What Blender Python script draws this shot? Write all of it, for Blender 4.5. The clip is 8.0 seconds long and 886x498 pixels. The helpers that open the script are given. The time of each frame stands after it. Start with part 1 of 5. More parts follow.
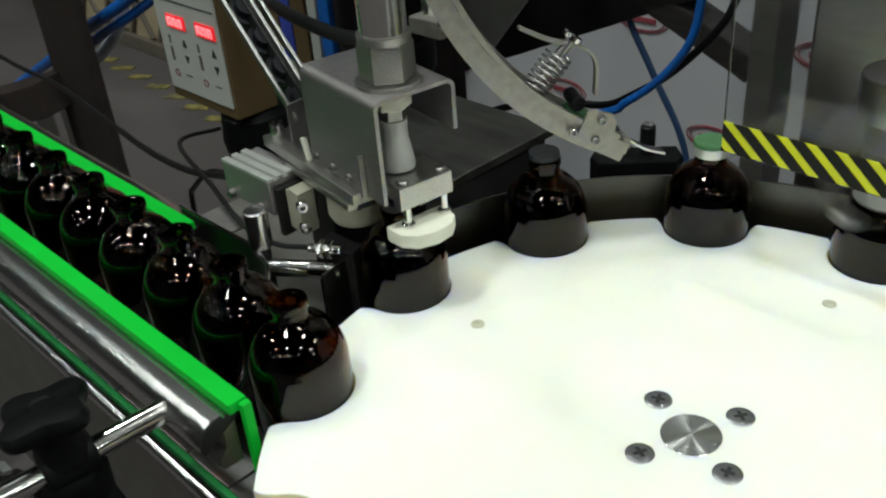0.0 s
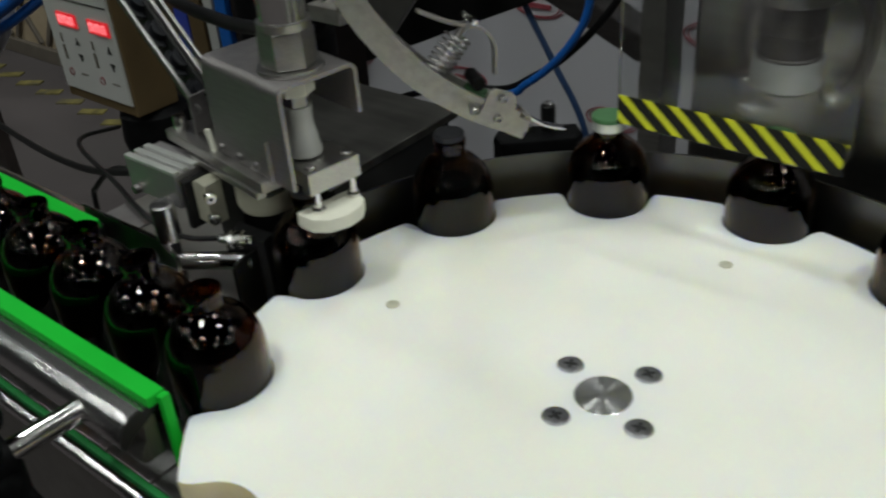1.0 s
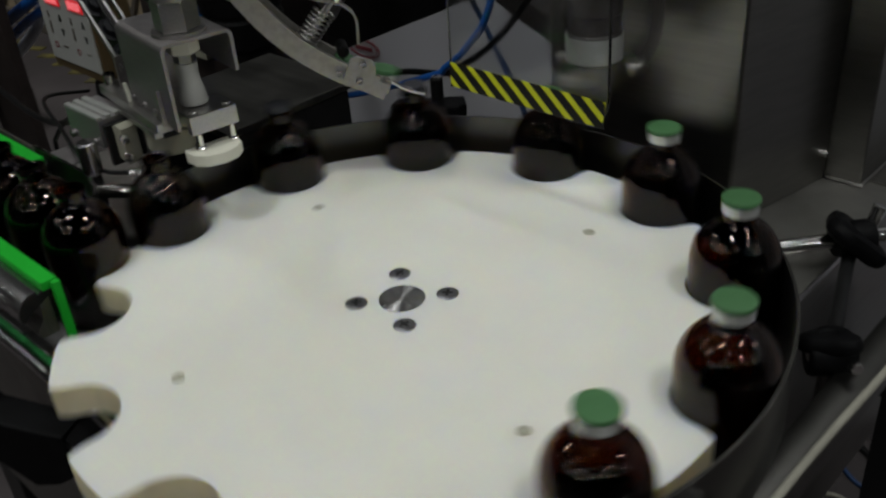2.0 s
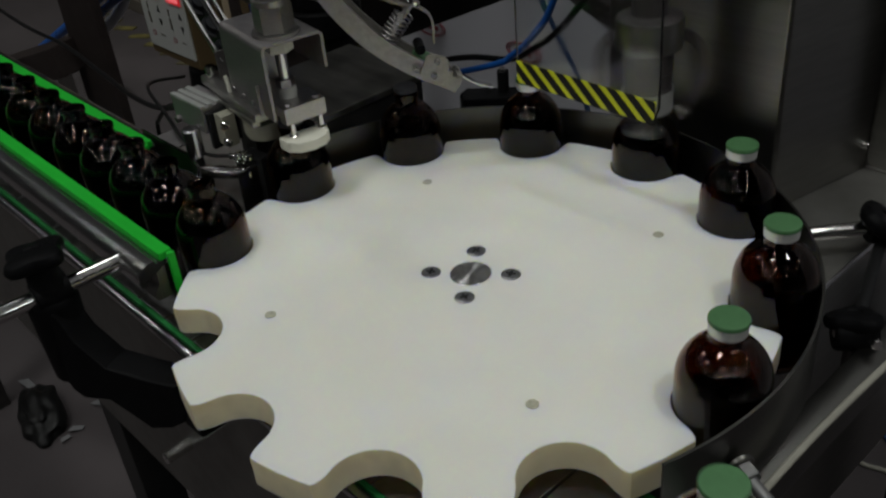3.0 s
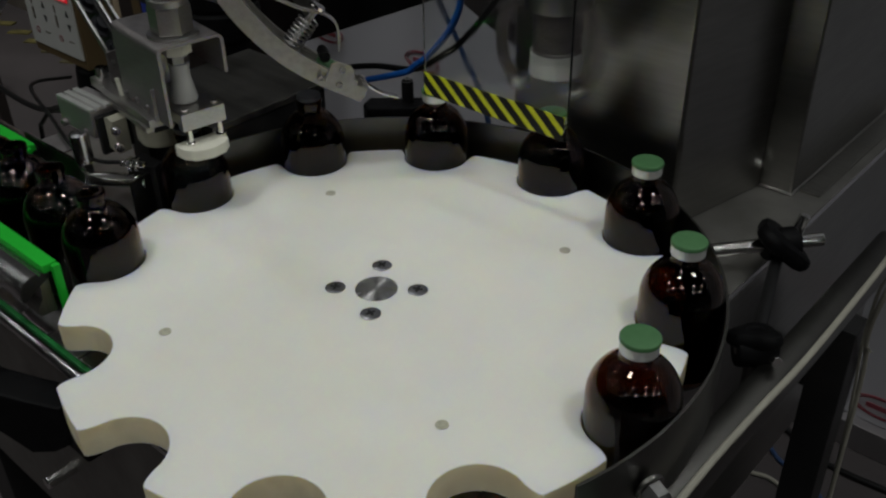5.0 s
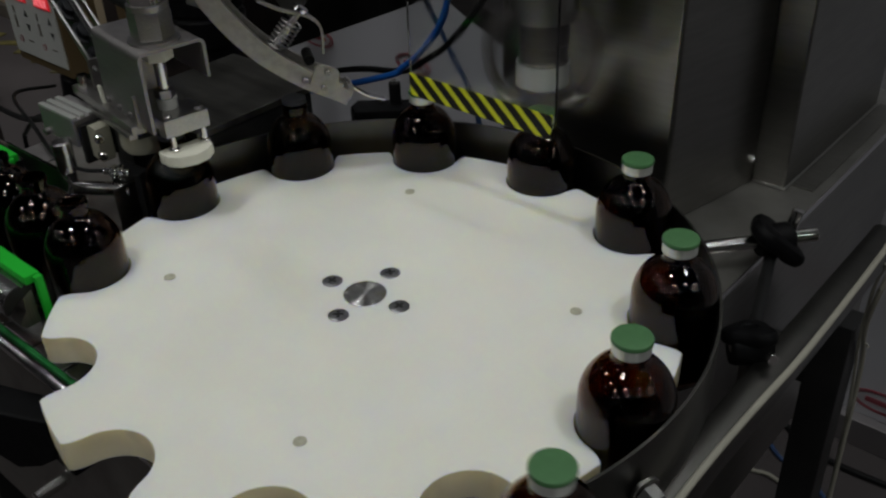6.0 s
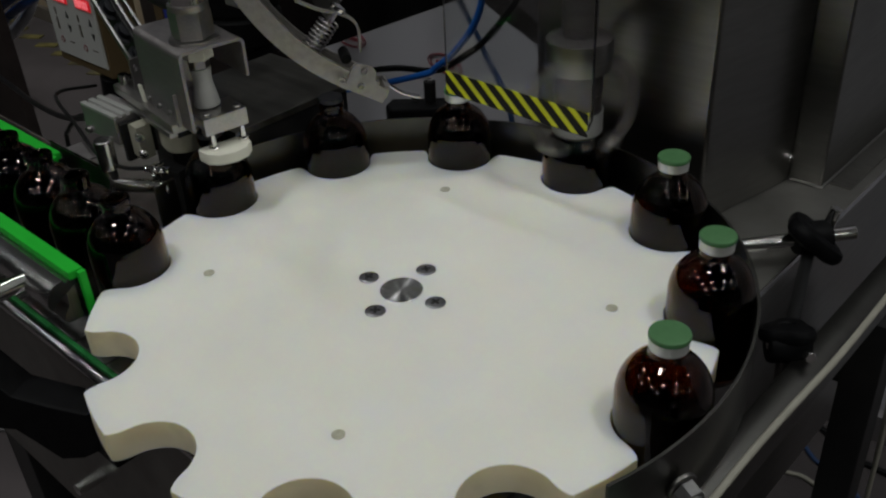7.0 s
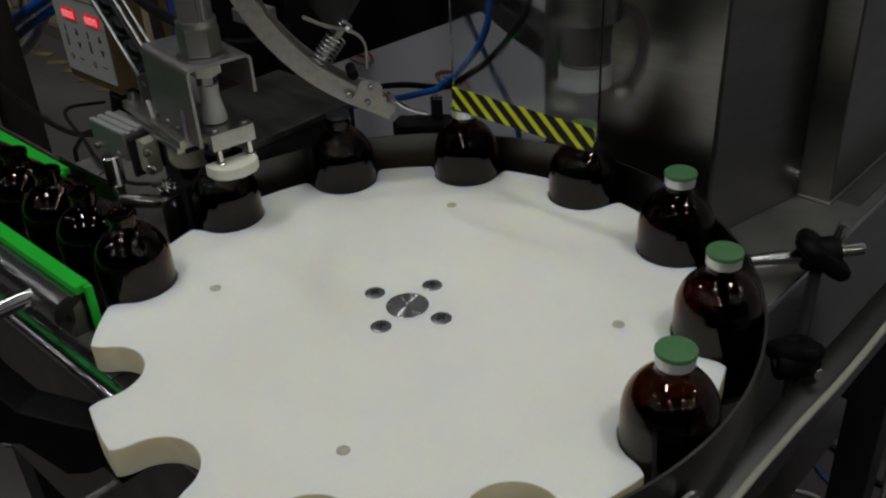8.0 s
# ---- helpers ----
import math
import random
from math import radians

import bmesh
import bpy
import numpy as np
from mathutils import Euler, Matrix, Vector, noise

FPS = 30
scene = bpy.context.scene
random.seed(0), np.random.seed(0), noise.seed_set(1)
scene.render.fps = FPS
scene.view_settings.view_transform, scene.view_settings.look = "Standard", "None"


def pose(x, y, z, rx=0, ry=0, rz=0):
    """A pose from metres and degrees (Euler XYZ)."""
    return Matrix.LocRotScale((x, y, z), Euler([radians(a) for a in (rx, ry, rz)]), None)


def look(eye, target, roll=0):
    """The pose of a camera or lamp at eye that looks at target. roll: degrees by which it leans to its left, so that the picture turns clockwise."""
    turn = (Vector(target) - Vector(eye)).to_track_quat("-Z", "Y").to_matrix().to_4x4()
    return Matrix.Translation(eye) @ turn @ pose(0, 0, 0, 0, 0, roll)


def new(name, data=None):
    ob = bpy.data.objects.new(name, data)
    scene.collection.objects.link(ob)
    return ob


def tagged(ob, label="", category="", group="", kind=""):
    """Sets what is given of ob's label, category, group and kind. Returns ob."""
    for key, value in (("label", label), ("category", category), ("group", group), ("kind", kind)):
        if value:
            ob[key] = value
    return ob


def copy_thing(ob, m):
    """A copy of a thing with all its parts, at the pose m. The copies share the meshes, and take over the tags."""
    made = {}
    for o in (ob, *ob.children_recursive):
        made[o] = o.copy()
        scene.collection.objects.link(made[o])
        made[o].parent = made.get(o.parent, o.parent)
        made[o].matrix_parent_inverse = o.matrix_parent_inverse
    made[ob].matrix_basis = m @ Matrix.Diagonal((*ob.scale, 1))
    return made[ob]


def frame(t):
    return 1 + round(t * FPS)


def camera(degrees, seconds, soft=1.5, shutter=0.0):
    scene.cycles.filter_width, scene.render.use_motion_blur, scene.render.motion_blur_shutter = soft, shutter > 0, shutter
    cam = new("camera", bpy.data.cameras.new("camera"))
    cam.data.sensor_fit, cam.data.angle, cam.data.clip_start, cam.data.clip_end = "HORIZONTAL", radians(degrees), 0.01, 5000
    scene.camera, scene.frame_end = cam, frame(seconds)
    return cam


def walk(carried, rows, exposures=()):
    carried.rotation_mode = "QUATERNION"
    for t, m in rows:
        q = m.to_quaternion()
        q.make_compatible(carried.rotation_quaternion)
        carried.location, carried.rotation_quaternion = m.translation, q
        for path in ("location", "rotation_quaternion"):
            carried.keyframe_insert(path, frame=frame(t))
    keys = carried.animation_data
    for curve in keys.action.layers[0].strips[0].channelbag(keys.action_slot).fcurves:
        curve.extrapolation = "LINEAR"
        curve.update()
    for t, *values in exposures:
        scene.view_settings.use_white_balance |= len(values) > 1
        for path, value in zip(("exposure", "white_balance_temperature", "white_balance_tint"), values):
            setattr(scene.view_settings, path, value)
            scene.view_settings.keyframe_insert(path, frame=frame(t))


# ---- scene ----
cam = camera(50.6, 8.0, soft=2.2, shutter=0.5)
PATH = [
    (0, (0.158, -0.282, 1.244), (-1.105, 0.866, 0.203), -4.9),
    (0.2, (0.1495, -0.2888, 1.244), (-1.0839, 0.8924, 0.2031), -4.62),
    (0.5, (0.143, -0.294, 1.244), (-1.044, 0.923, 0.191), -4.7),
    (0.7, (0.1453, -0.2937, 1.2435), (-1.0079, 0.9419, 0.1742), -4.98),
    (1, (0.165, -0.29, 1.242), (-0.955, 0.98, 0.177), -4.7),
    (1.2, (0.194, -0.2833, 1.2413), (-0.9489, 0.9821, 0.1961), -4.9),
    (1.5, (0.253, -0.276, 1.241), (-0.958, 0.94, 0.213), -5.7),
    (1.7, (0.293, -0.278, 1.242), (-0.917, 0.943, 0.22), -4.7),
    (2.8, (0.37, -0.334, 1.292), (-0.895, 0.745, 0.179), -6.1),
    (3, (0.372, -0.334, 1.295), (-0.912, 0.746, 0.207), -5.9),
    (3.2, (0.372, -0.3333, 1.2933), (-0.9062, 0.769, 0.2203), -5.27),
    (3.5, (0.372, -0.332, 1.288), (-0.891, 0.795, 0.223), -4.4),
    (3.7, (0.3694, -0.332, 1.2859), (-0.8748, 0.8113, 0.2159), -3.61),
    (4, (0.363, -0.332, 1.285), (-0.853, 0.828, 0.199), -2.7),
    (4.2, (0.362, -0.3299, 1.2851), (-0.8351, 0.8377, 0.188), -2.36),
    (4.5, (0.361, -0.326, 1.286), (-0.816, 0.866, 0.193), -1.8),
    (4.7, (0.358, -0.332, 1.291), (-0.785, 0.894, 0.199), -0.9),
    (5.8, (0.353, -0.321, 1.288), (-0.752, 0.948, 0.208), -1.7),
    (6, (0.354, -0.321, 1.286), (-0.769, 0.932, 0.205), -2.2),
    (6.2, (0.3533, -0.3235, 1.286), (-0.78, 0.9149, 0.1988), -2.49),
    (6.5, (0.352, -0.328, 1.286), (-0.794, 0.9, 0.201), -2.7),
    (6.7, (0.3525, -0.3278, 1.286), (-0.8044, 0.8886, 0.1989), -2.97),
    (7, (0.354, -0.327, 1.286), (-0.817, 0.885, 0.209), -3.2),
    (7.2, (0.3547, -0.3264, 1.286), (-0.8189, 0.8844, 0.2105), -3.16),
    (7.5, (0.355, -0.326, 1.286), (-0.826, 0.888, 0.221), -3.1),
    (7.7, (0.355, -0.326, 1.2858), (-0.8315, 0.886, 0.2259), -3.21),
    (8, (0.355, -0.326, 1.285), (-0.841, 0.889, 0.239), -3.4),
]
EXPOSE = [(0.0, 0.0, 6500, 2), (0.5, -0.1, 6500, 3), (1.0, -0.48, 6500, 7), (1.5, -0.82, 6500, 10), (1.7, -0.92, 6500, 11), (2.8, -1.22, 6500, 12), (8.0, -1.16, 6500, 13)]
walk(cam, [(t, look(eye, target, roll)) for t, eye, target, roll in PATH], EXPOSE)

# ---------------------------------------------------------------- world, light
world = bpy.data.worlds.new("hall_world")
scene.world = world
world.use_nodes = True
world.node_tree.nodes["Background"].inputs[0].default_value = (0.75, 0.85, 1.0, 1)
world.node_tree.nodes["Background"].inputs[1].default_value = 0.008

HALL_Z = 6.5


def hall_lamp(x, y, power, radius=0.3):
    d = bpy.data.lights.new("high_bay_light", "AREA")
    d.shape, d.size, d.energy, d.color = "DISK", radius * 2, power, (0.96, 1.0, 0.955)
    ob = new("high_bay_light", d)
    ob.location = (x, y, HALL_Z - 0.36)
    return ob


# a regular grid of lamps turned 45 degrees to the machine: two strong ones overhead, weaker ones all round
LAMPS = []
lamp_rng = random.Random(11)
for gv in (-7.4, -4.2, -1.0, 2.4):
    for gu in (-9.6, -5.7, -1.9, 1.9, 5.7, 9.6):
        strong = gv == -1.0 and abs(gu) < 2
        power = 140 if strong else lamp_rng.uniform(40, 66) if abs(gu) < 6 else lamp_rng.uniform(18, 30)
        LAMPS.append((0.3 + 0.7071 * (gu - gv), 0.1 + 0.7071 * (gu + gv), power, 0.33 if strong else 0.29))
for lx, ly, power, radius in LAMPS:
    hall_lamp(lx, ly, power, radius)

# ---------------------------------------------------------------- node materials


def mat(name, base, rough=0.5, metal=0.0, vary=0.12, scale=40.0, bump=0.0, bump_scale=200.0, stretch=(1, 1, 1),
        coat=0.0, rough_vary=0.1, trans=0.0, ior=1.45, emit=None, emit_power=0.0, stain=None, stain_scale=8.0, stain_amount=0.0,
        sss=0.0, per_object=0.0):
    m = bpy.data.materials.new(name)
    m.use_nodes = True
    nt = m.node_tree
    b = nt.nodes["Principled BSDF"]
    L = nt.links.new
    co = nt.nodes.new("ShaderNodeTexCoord")
    mp = nt.nodes.new("ShaderNodeMapping")
    mp.inputs["Scale"].default_value = stretch
    L(co.outputs["Object"], mp.inputs["Vector"])
    n1 = nt.nodes.new("ShaderNodeTexNoise")
    n1.inputs["Scale"].default_value, n1.inputs["Detail"].default_value = scale, 6
    L(mp.outputs["Vector"], n1.inputs["Vector"])
    r1 = nt.nodes.new("ShaderNodeValToRGB")
    r1.color_ramp.elements[0].position, r1.color_ramp.elements[1].position = 0.3, 0.7
    r1.color_ramp.elements[0].color = (*[c * (1 - vary) for c in base], 1)
    r1.color_ramp.elements[1].color = (*[min(1, c * (1 + vary)) for c in base], 1)
    L(n1.outputs["Fac"], r1.inputs["Fac"])
    col = r1.outputs["Color"]
    if stain:
        n2 = nt.nodes.new("ShaderNodeTexNoise")
        n2.inputs["Scale"].default_value, n2.inputs["Detail"].default_value = stain_scale, 8
        L(co.outputs["Object"], n2.inputs["Vector"])
        r2 = nt.nodes.new("ShaderNodeValToRGB")
        r2.color_ramp.elements[0].position, r2.color_ramp.elements[1].position = 0.48, 0.72
        r2.color_ramp.elements[0].color, r2.color_ramp.elements[1].color = (0, 0, 0, 1), (stain_amount,) * 3 + (1,)
        L(n2.outputs["Fac"], r2.inputs["Fac"])
        mx = nt.nodes.new("ShaderNodeMixRGB")
        mx.inputs["Color2"].default_value = (*stain, 1)
        L(r2.outputs["Color"], mx.inputs["Fac"])
        L(col, mx.inputs["Color1"])
        col = mx.outputs["Color"]
    if per_object:
        oi = nt.nodes.new("ShaderNodeObjectInfo")
        hv = nt.nodes.new("ShaderNodeHueSaturation")
        mr = nt.nodes.new("ShaderNodeMapRange")
        mr.inputs["To Min"].default_value, mr.inputs["To Max"].default_value = 1 - per_object, 1 + per_object
        L(oi.outputs["Random"], mr.inputs["Value"])
        L(mr.outputs["Result"], hv.inputs["Value"])
        L(col, hv.inputs["Color"])
        col = hv.outputs["Color"]
    L(col, b.inputs["Base Color"])
    b.inputs["Metallic"].default_value = metal
    b.inputs["IOR"].default_value = ior
    b.inputs["Coat Weight"].default_value = coat
    b.inputs["Transmission Weight"].default_value = trans
    b.inputs["Subsurface Weight"].default_value = sss
    if sss:
        b.inputs["Subsurface Radius"].default_value = (0.022, 0.017, 0.005)
        b.inputs["Subsurface Scale"].default_value = 1.0
    rr = nt.nodes.new("ShaderNodeMapRange")
    rr.inputs["To Min"].default_value, rr.inputs["To Max"].default_value = max(0.0, rough - rough_vary), min(1, rough + rough_vary)
    n3 = nt.nodes.new("ShaderNodeTexNoise")
    n3.inputs["Scale"].default_value, n3.inputs["Detail"].default_value = scale * 0.4, 5
    L(mp.outputs["Vector"], n3.inputs["Vector"])
    L(n3.outputs["Fac"], rr.inputs["Value"])
    L(rr.outputs["Result"], b.inputs["Roughness"])
    if bump:
        nb = nt.nodes.new("ShaderNodeTexNoise")
        nb.inputs["Scale"].default_value, nb.inputs["Detail"].default_value = bump_scale, 4
        L(mp.outputs["Vector"], nb.inputs["Vector"])
        bp = nt.nodes.new("ShaderNodeBump")
        bp.inputs["Strength"].default_value, bp.inputs["Distance"].default_value = bump, 0.001
        L(nb.outputs["Fac"], bp.inputs["Height"])
        L(bp.outputs["Normal"], b.inputs["Normal"])
    if emit:
        b.inputs["Emission Color"].default_value = (*emit, 1)
        b.inputs["Emission Strength"].default_value = emit_power
    return m


M_WHITE = mat("acetal_white", (0.815, 0.81, 0.755), 0.42, vary=0.03, scale=12, bump=0.05, bump_scale=900, rough_vary=0.08, sss=0.6,
              stain=(0.735, 0.725, 0.62), stain_scale=7, stain_amount=0.3)
# yellow of light coming through the plastic, put into the wall colour; mottled brown
M_EDGE_GLOW = mat("machined_edge_painted_glow", (0.70, 0.64, 0.46), 0.6, vary=0.1, scale=60, bump=0.2, bump_scale=500, sss=0.3,
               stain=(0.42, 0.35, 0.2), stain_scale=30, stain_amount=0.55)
M_PLUG = mat("dowel_plug", (0.42, 0.41, 0.32), 0.5, vary=0.2, scale=300)
M_STEEL = mat("brushed_stainless", (0.355, 0.335, 0.338), 0.46, 1.0, 0.1, 120, 0.12, 400, (1, 1, 14), stain=(0.25, 0.24, 0.235), stain_scale=16, stain_amount=0.5)
M_STEEL_H = mat("brushed_stainless_flat", (0.44, 0.43, 0.415), 0.34, 1.0, 0.1, 60, 0.06, 300, (1, 14, 14), stain=(0.3, 0.29, 0.28), stain_scale=14, stain_amount=0.5)
M_SHEET = mat("satin_sheet_steel", (0.22, 0.213, 0.2), 0.44, 1.0, 0.12, 60, 0.1, 300, (1, 12, 1), stain=(0.12, 0.115, 0.11), stain_scale=9, stain_amount=0.5)
M_TOWER = mat("dark_satin_stainless", (0.205, 0.2, 0.188), 0.32, 1.0, 0.08, 30, 0.02, 200, (1, 1, 8), rough_vary=0.03, stain=(0.12, 0.116, 0.11), stain_scale=5, stain_amount=0.6)
M_TABLE = mat("satin_table_steel", (0.3, 0.292, 0.277), 0.48, 1.0, 0.1, 40, 0.05, 200, stain=(0.16, 0.155, 0.145), stain_scale=12, stain_amount=0.6)
M_PLATE = mat("worn_dark_plate", (0.13, 0.127, 0.12), 0.4, 1.0, 0.25, 18, 0.08, 200, (1, 5, 1), stain=(0.27, 0.26, 0.25), stain_scale=14, stain_amount=0.6)
M_DECK = mat("dark_table_steel", (0.095, 0.092, 0.087), 0.36, 1.0, 0.12, 40, 0.05, 200, stain=(0.07, 0.068, 0.064), stain_scale=12, stain_amount=0.6)
M_BAND = mat("thin_band_steel", (0.125, 0.122, 0.116), 0.33, 1.0, 0.1, 50, 0.03, 200, stain=(0.10, 0.097, 0.092), stain_scale=10, stain_amount=0.5)
M_PROFILE = mat("rolled_stainless", (0.6, 0.59, 0.6), 0.24, 1.0, 0.05, 60, 0.03, 300, (1, 10, 10), rough_vary=0.05)
M_CHROME = mat("polished_steel", (0.72, 0.71, 0.7), 0.12, 1.0, 0.05, 60, rough_vary=0.05)
M_CAST = mat("cast_aluminium", (0.36, 0.345, 0.325), 0.5, 1.0, 0.12, 200, 0.3, 900)
M_ALU = mat("extruded_aluminium", (0.46, 0.44, 0.45), 0.5, 1.0, 0.05, 200, 0.08, 500, (1, 16, 16))
M_ALUCAP = mat("aluminium_cap_skirt", (0.62, 0.63, 0.61), 0.38, 0.6, 0.05, 200)
M_GREENCAP = mat("green_flip_cap", (0.058, 0.155, 0.062), 0.45, vary=0.08, scale=200, per_object=0.06)
M_RUBBER = mat("grey_blue_rubber", (0.034, 0.035, 0.044), 0.6, vary=0.12, scale=150)
M_DARKRUBBER = mat("dark_rubber", (0.006, 0.0065, 0.009), 0.5, ior=1.25, vary=0.15, scale=150)
M_GREEN = mat("green_guide_plastic", (0.010, 0.40, 0.028), 0.6, ior=1.25, vary=0.06, scale=40, bump=0.06, bump_scale=300, stain=(0.012, 0.28, 0.03), stain_scale=20, stain_amount=0.4)
M_DKGREEN = mat("dark_green_wear_strip", (0.015, 0.16, 0.04), 0.45, vary=0.2, scale=60)
M_BLACK = mat("black_nylon", (0.0035, 0.0035, 0.004), 0.5, ior=1.17, vary=0.3, scale=120, bump=0.15, bump_scale=900)
M_BLACKBOX = mat("black_painted_steel", (0.011, 0.011, 0.0115), 0.42, ior=1.3, vary=0.3, scale=14, bump=0.05, stain=(0.028, 0.027, 0.026), stain_scale=9, stain_amount=0.6)
M_DARKSTEEL = mat("dark_stainless_tube", (0.055, 0.049, 0.049), 0.42, 0.45, 0.2, 30, 0.08, 200, (1, 1, 8), stain=(0.025, 0.023, 0.021), stain_scale=6, stain_amount=0.6)
M_CHAIN = mat("conveyor_chain_plate", (0.27, 0.265, 0.265), 0.42, 1.0, 0.2, 90, 0.1, 300)
M_NYLON = mat("ivory_nylon", (0.66, 0.65, 0.56), 0.5, vary=0.06, scale=90, bump=0.05)
M_CUP = mat("yellowed_nylon", (0.33, 0.32, 0.255), 0.5, vary=0.1, scale=60, bump=0.05)
M_CONE = mat("grey_white_pusher", (0.36, 0.36, 0.345), 0.5, vary=0.05, scale=90)
M_SCREW = mat("dark_steel_screw", (0.3, 0.29, 0.29), 0.34, 1.0, 0.15, 300)
M_BLUED = mat("blued_steel_screw", (0.36, 0.36, 0.38), 0.34, 1.0, 0.15, 300)
M_BELL = mat("grey_capper_bell", (0.2, 0.2, 0.195), 0.5, vary=0.1, scale=90)
M_ZINC = mat("dull_zinc_nut", (0.2, 0.2, 0.2), 0.5, 0.9, 0.15, 200)
M_POST = mat("grey_steel_post", (0.12, 0.113, 0.105), 0.5, 0.3, 0.15, 30, 0.05, 200, (1, 1, 8), stain=(0.08, 0.075, 0.07), stain_scale=8, stain_amount=0.5)
M_POSTDARK = mat("brown_black_painted_steel", (0.026, 0.020, 0.019), 0.6, ior=1.2, vary=0.2, scale=30, stain=(0.035, 0.03, 0.028), stain_scale=6, stain_amount=0.6)
M_PLY = mat("pale_plywood", (0.36, 0.29, 0.2), 0.7, vary=0.12, scale=14, stain=(0.26, 0.2, 0.13), stain_scale=4, stain_amount=0.5)
M_STRAP = mat("grey_strap", (0.1, 0.085, 0.07), 0.6)
M_FILM = mat("black_plastic_film", (0.006, 0.006, 0.006), 0.42, ior=1.3, vary=0.2, scale=40)
M_SCRAP = mat("clear_film_scrap", (0.16, 0.16, 0.165), 0.2, vary=0.1, scale=60)
# near-black that paints the shade inside the screw slots
M_RECESS_SHADE = mat("recess_shade_black", (0.015, 0.015, 0.015), 0.6)
M_BLUE = mat("blue_air_hose", (0.01, 0.095, 0.38), 0.3, vary=0.1, scale=60)
M_DKBLUE = mat("dark_blue_hose", (0.02, 0.05, 0.13), 0.4, vary=0.1, scale=60)
M_BLACKHOSE = mat("black_air_hose", (0.007, 0.007, 0.0075), 0.4, ior=1.3, vary=0.1, scale=60)
M_CLEARHOSE = mat("milky_hose", (0.6, 0.62, 0.66), 0.35, vary=0.1, scale=40, coat=0.3)
M_CABLE = mat("grey_white_cable", (0.26, 0.25, 0.21), 0.55, vary=0.08, scale=60)
M_YELLOW = mat("yellow_tape", (0.63, 0.66, 0.015), 0.4, vary=0.05, scale=90)
M_TAPEBLACK = mat("black_tape", (0.010, 0.010, 0.009), 0.5, ior=1.25, vary=0.1, scale=90)
M_FLOOR = mat("grey_hall_carpet", (0.056, 0.047, 0.049), 0.85, vary=0.22, scale=3.2, bump=0.5, bump_scale=260, stain=(0.028, 0.026, 0.026), stain_scale=1.6, stain_amount=0.6)
M_PANEL = mat("white_display_panel", (0.42, 0.415, 0.45), 0.4, vary=0.03, scale=4, stain=(0.38, 0.375, 0.4), stain_scale=2, stain_amount=0.3)
M_RED = mat("red_print", (0.24, 0.05, 0.065), 0.5)
M_TAN = mat("tan_enamel_case", (0.085, 0.057, 0.026), 0.45, vary=0.12, scale=30, stain=(0.06, 0.04, 0.018), stain_scale=10, stain_amount=0.5)
M_FACE = mat("pale_front_plate", (0.36, 0.36, 0.35), 0.45, vary=0.04, scale=30)
M_INK = mat("black_ink", (0.02, 0.02, 0.02), 0.6)
M_LED = mat("red_led_window", (0.35, 0.02, 0.03), 0.3, emit=(1.0, 0.015, 0.03), emit_power=0.6)
M_LEDSEG = mat("red_led_segment", (0.8, 0.2, 0.2), 0.3, emit=(1.0, 0.22, 0.25), emit_power=1.5)
M_WALL = mat("hall_wall_paint", (0.06, 0.06, 0.064), 0.8, vary=0.05, scale=2)
M_CEIL = mat("dark_ceiling", (0.04, 0.04, 0.042), 0.9, vary=0.1, scale=1)
M_DISC = mat("turned_steel", (0.74, 0.74, 0.74), 0.24, 1.0, 0.05, 100)
M_FLOORYEL = mat("floor_marking_yellow", (0.13, 0.11, 0.03), 0.8, vary=0.5, scale=25, stain=(0.05, 0.045, 0.04), stain_scale=14, stain_amount=0.9)
M_SHADE = mat("lamp_housing", (0.4, 0.4, 0.4), 0.5, 0.8)
M_BLUEPANEL = mat("blue_cabinet_paint", (0.03, 0.05, 0.3), 0.4)


def turned_rings(m):
    nt = m.node_tree
    b = nt.nodes["Principled BSDF"]
    co = nt.nodes.new("ShaderNodeTexCoord")
    w = nt.nodes.new("ShaderNodeTexWave")
    w.wave_type, w.rings_direction = "RINGS", "Z"
    w.inputs["Scale"].default_value, w.inputs["Distortion"].default_value = 320, 0.8
    bp = nt.nodes.new("ShaderNodeBump")
    bp.inputs["Strength"].default_value, bp.inputs["Distance"].default_value = 0.25, 0.0004
    nt.links.new(co.outputs["Object"], w.inputs["Vector"])
    nt.links.new(w.outputs["Fac"], bp.inputs["Height"])
    nt.links.new(bp.outputs["Normal"], b.inputs["Normal"])
    b.inputs["Anisotropic"].default_value = 0.9
    b.inputs["Anisotropic Rotation"].default_value = 0.25
    tg = nt.nodes.new("ShaderNodeTangent")
    tg.direction_type, tg.axis = "RADIAL", "Z"
    nt.links.new(tg.outputs["Tangent"], b.inputs["Tangent"])


turned_rings(M_DISC)


def glass(name, color, rough, ior):
    m = bpy.data.materials.new(name)
    m.use_nodes = True
    b = m.node_tree.nodes["Principled BSDF"]
    b.inputs["Base Color"].default_value = (*color, 1)
    b.inputs["Roughness"].default_value = rough
    b.inputs["IOR"].default_value = ior
    b.inputs["Transmission Weight"].default_value = 1.0
    return m


M_AMBER = glass("amber_glass", (0.125, 0.040, 0.008), 0.02, 1.39)
M_ACRYLIC = glass("clear_acrylic", (0.9, 0.92, 0.92), 0.03, 1.35)


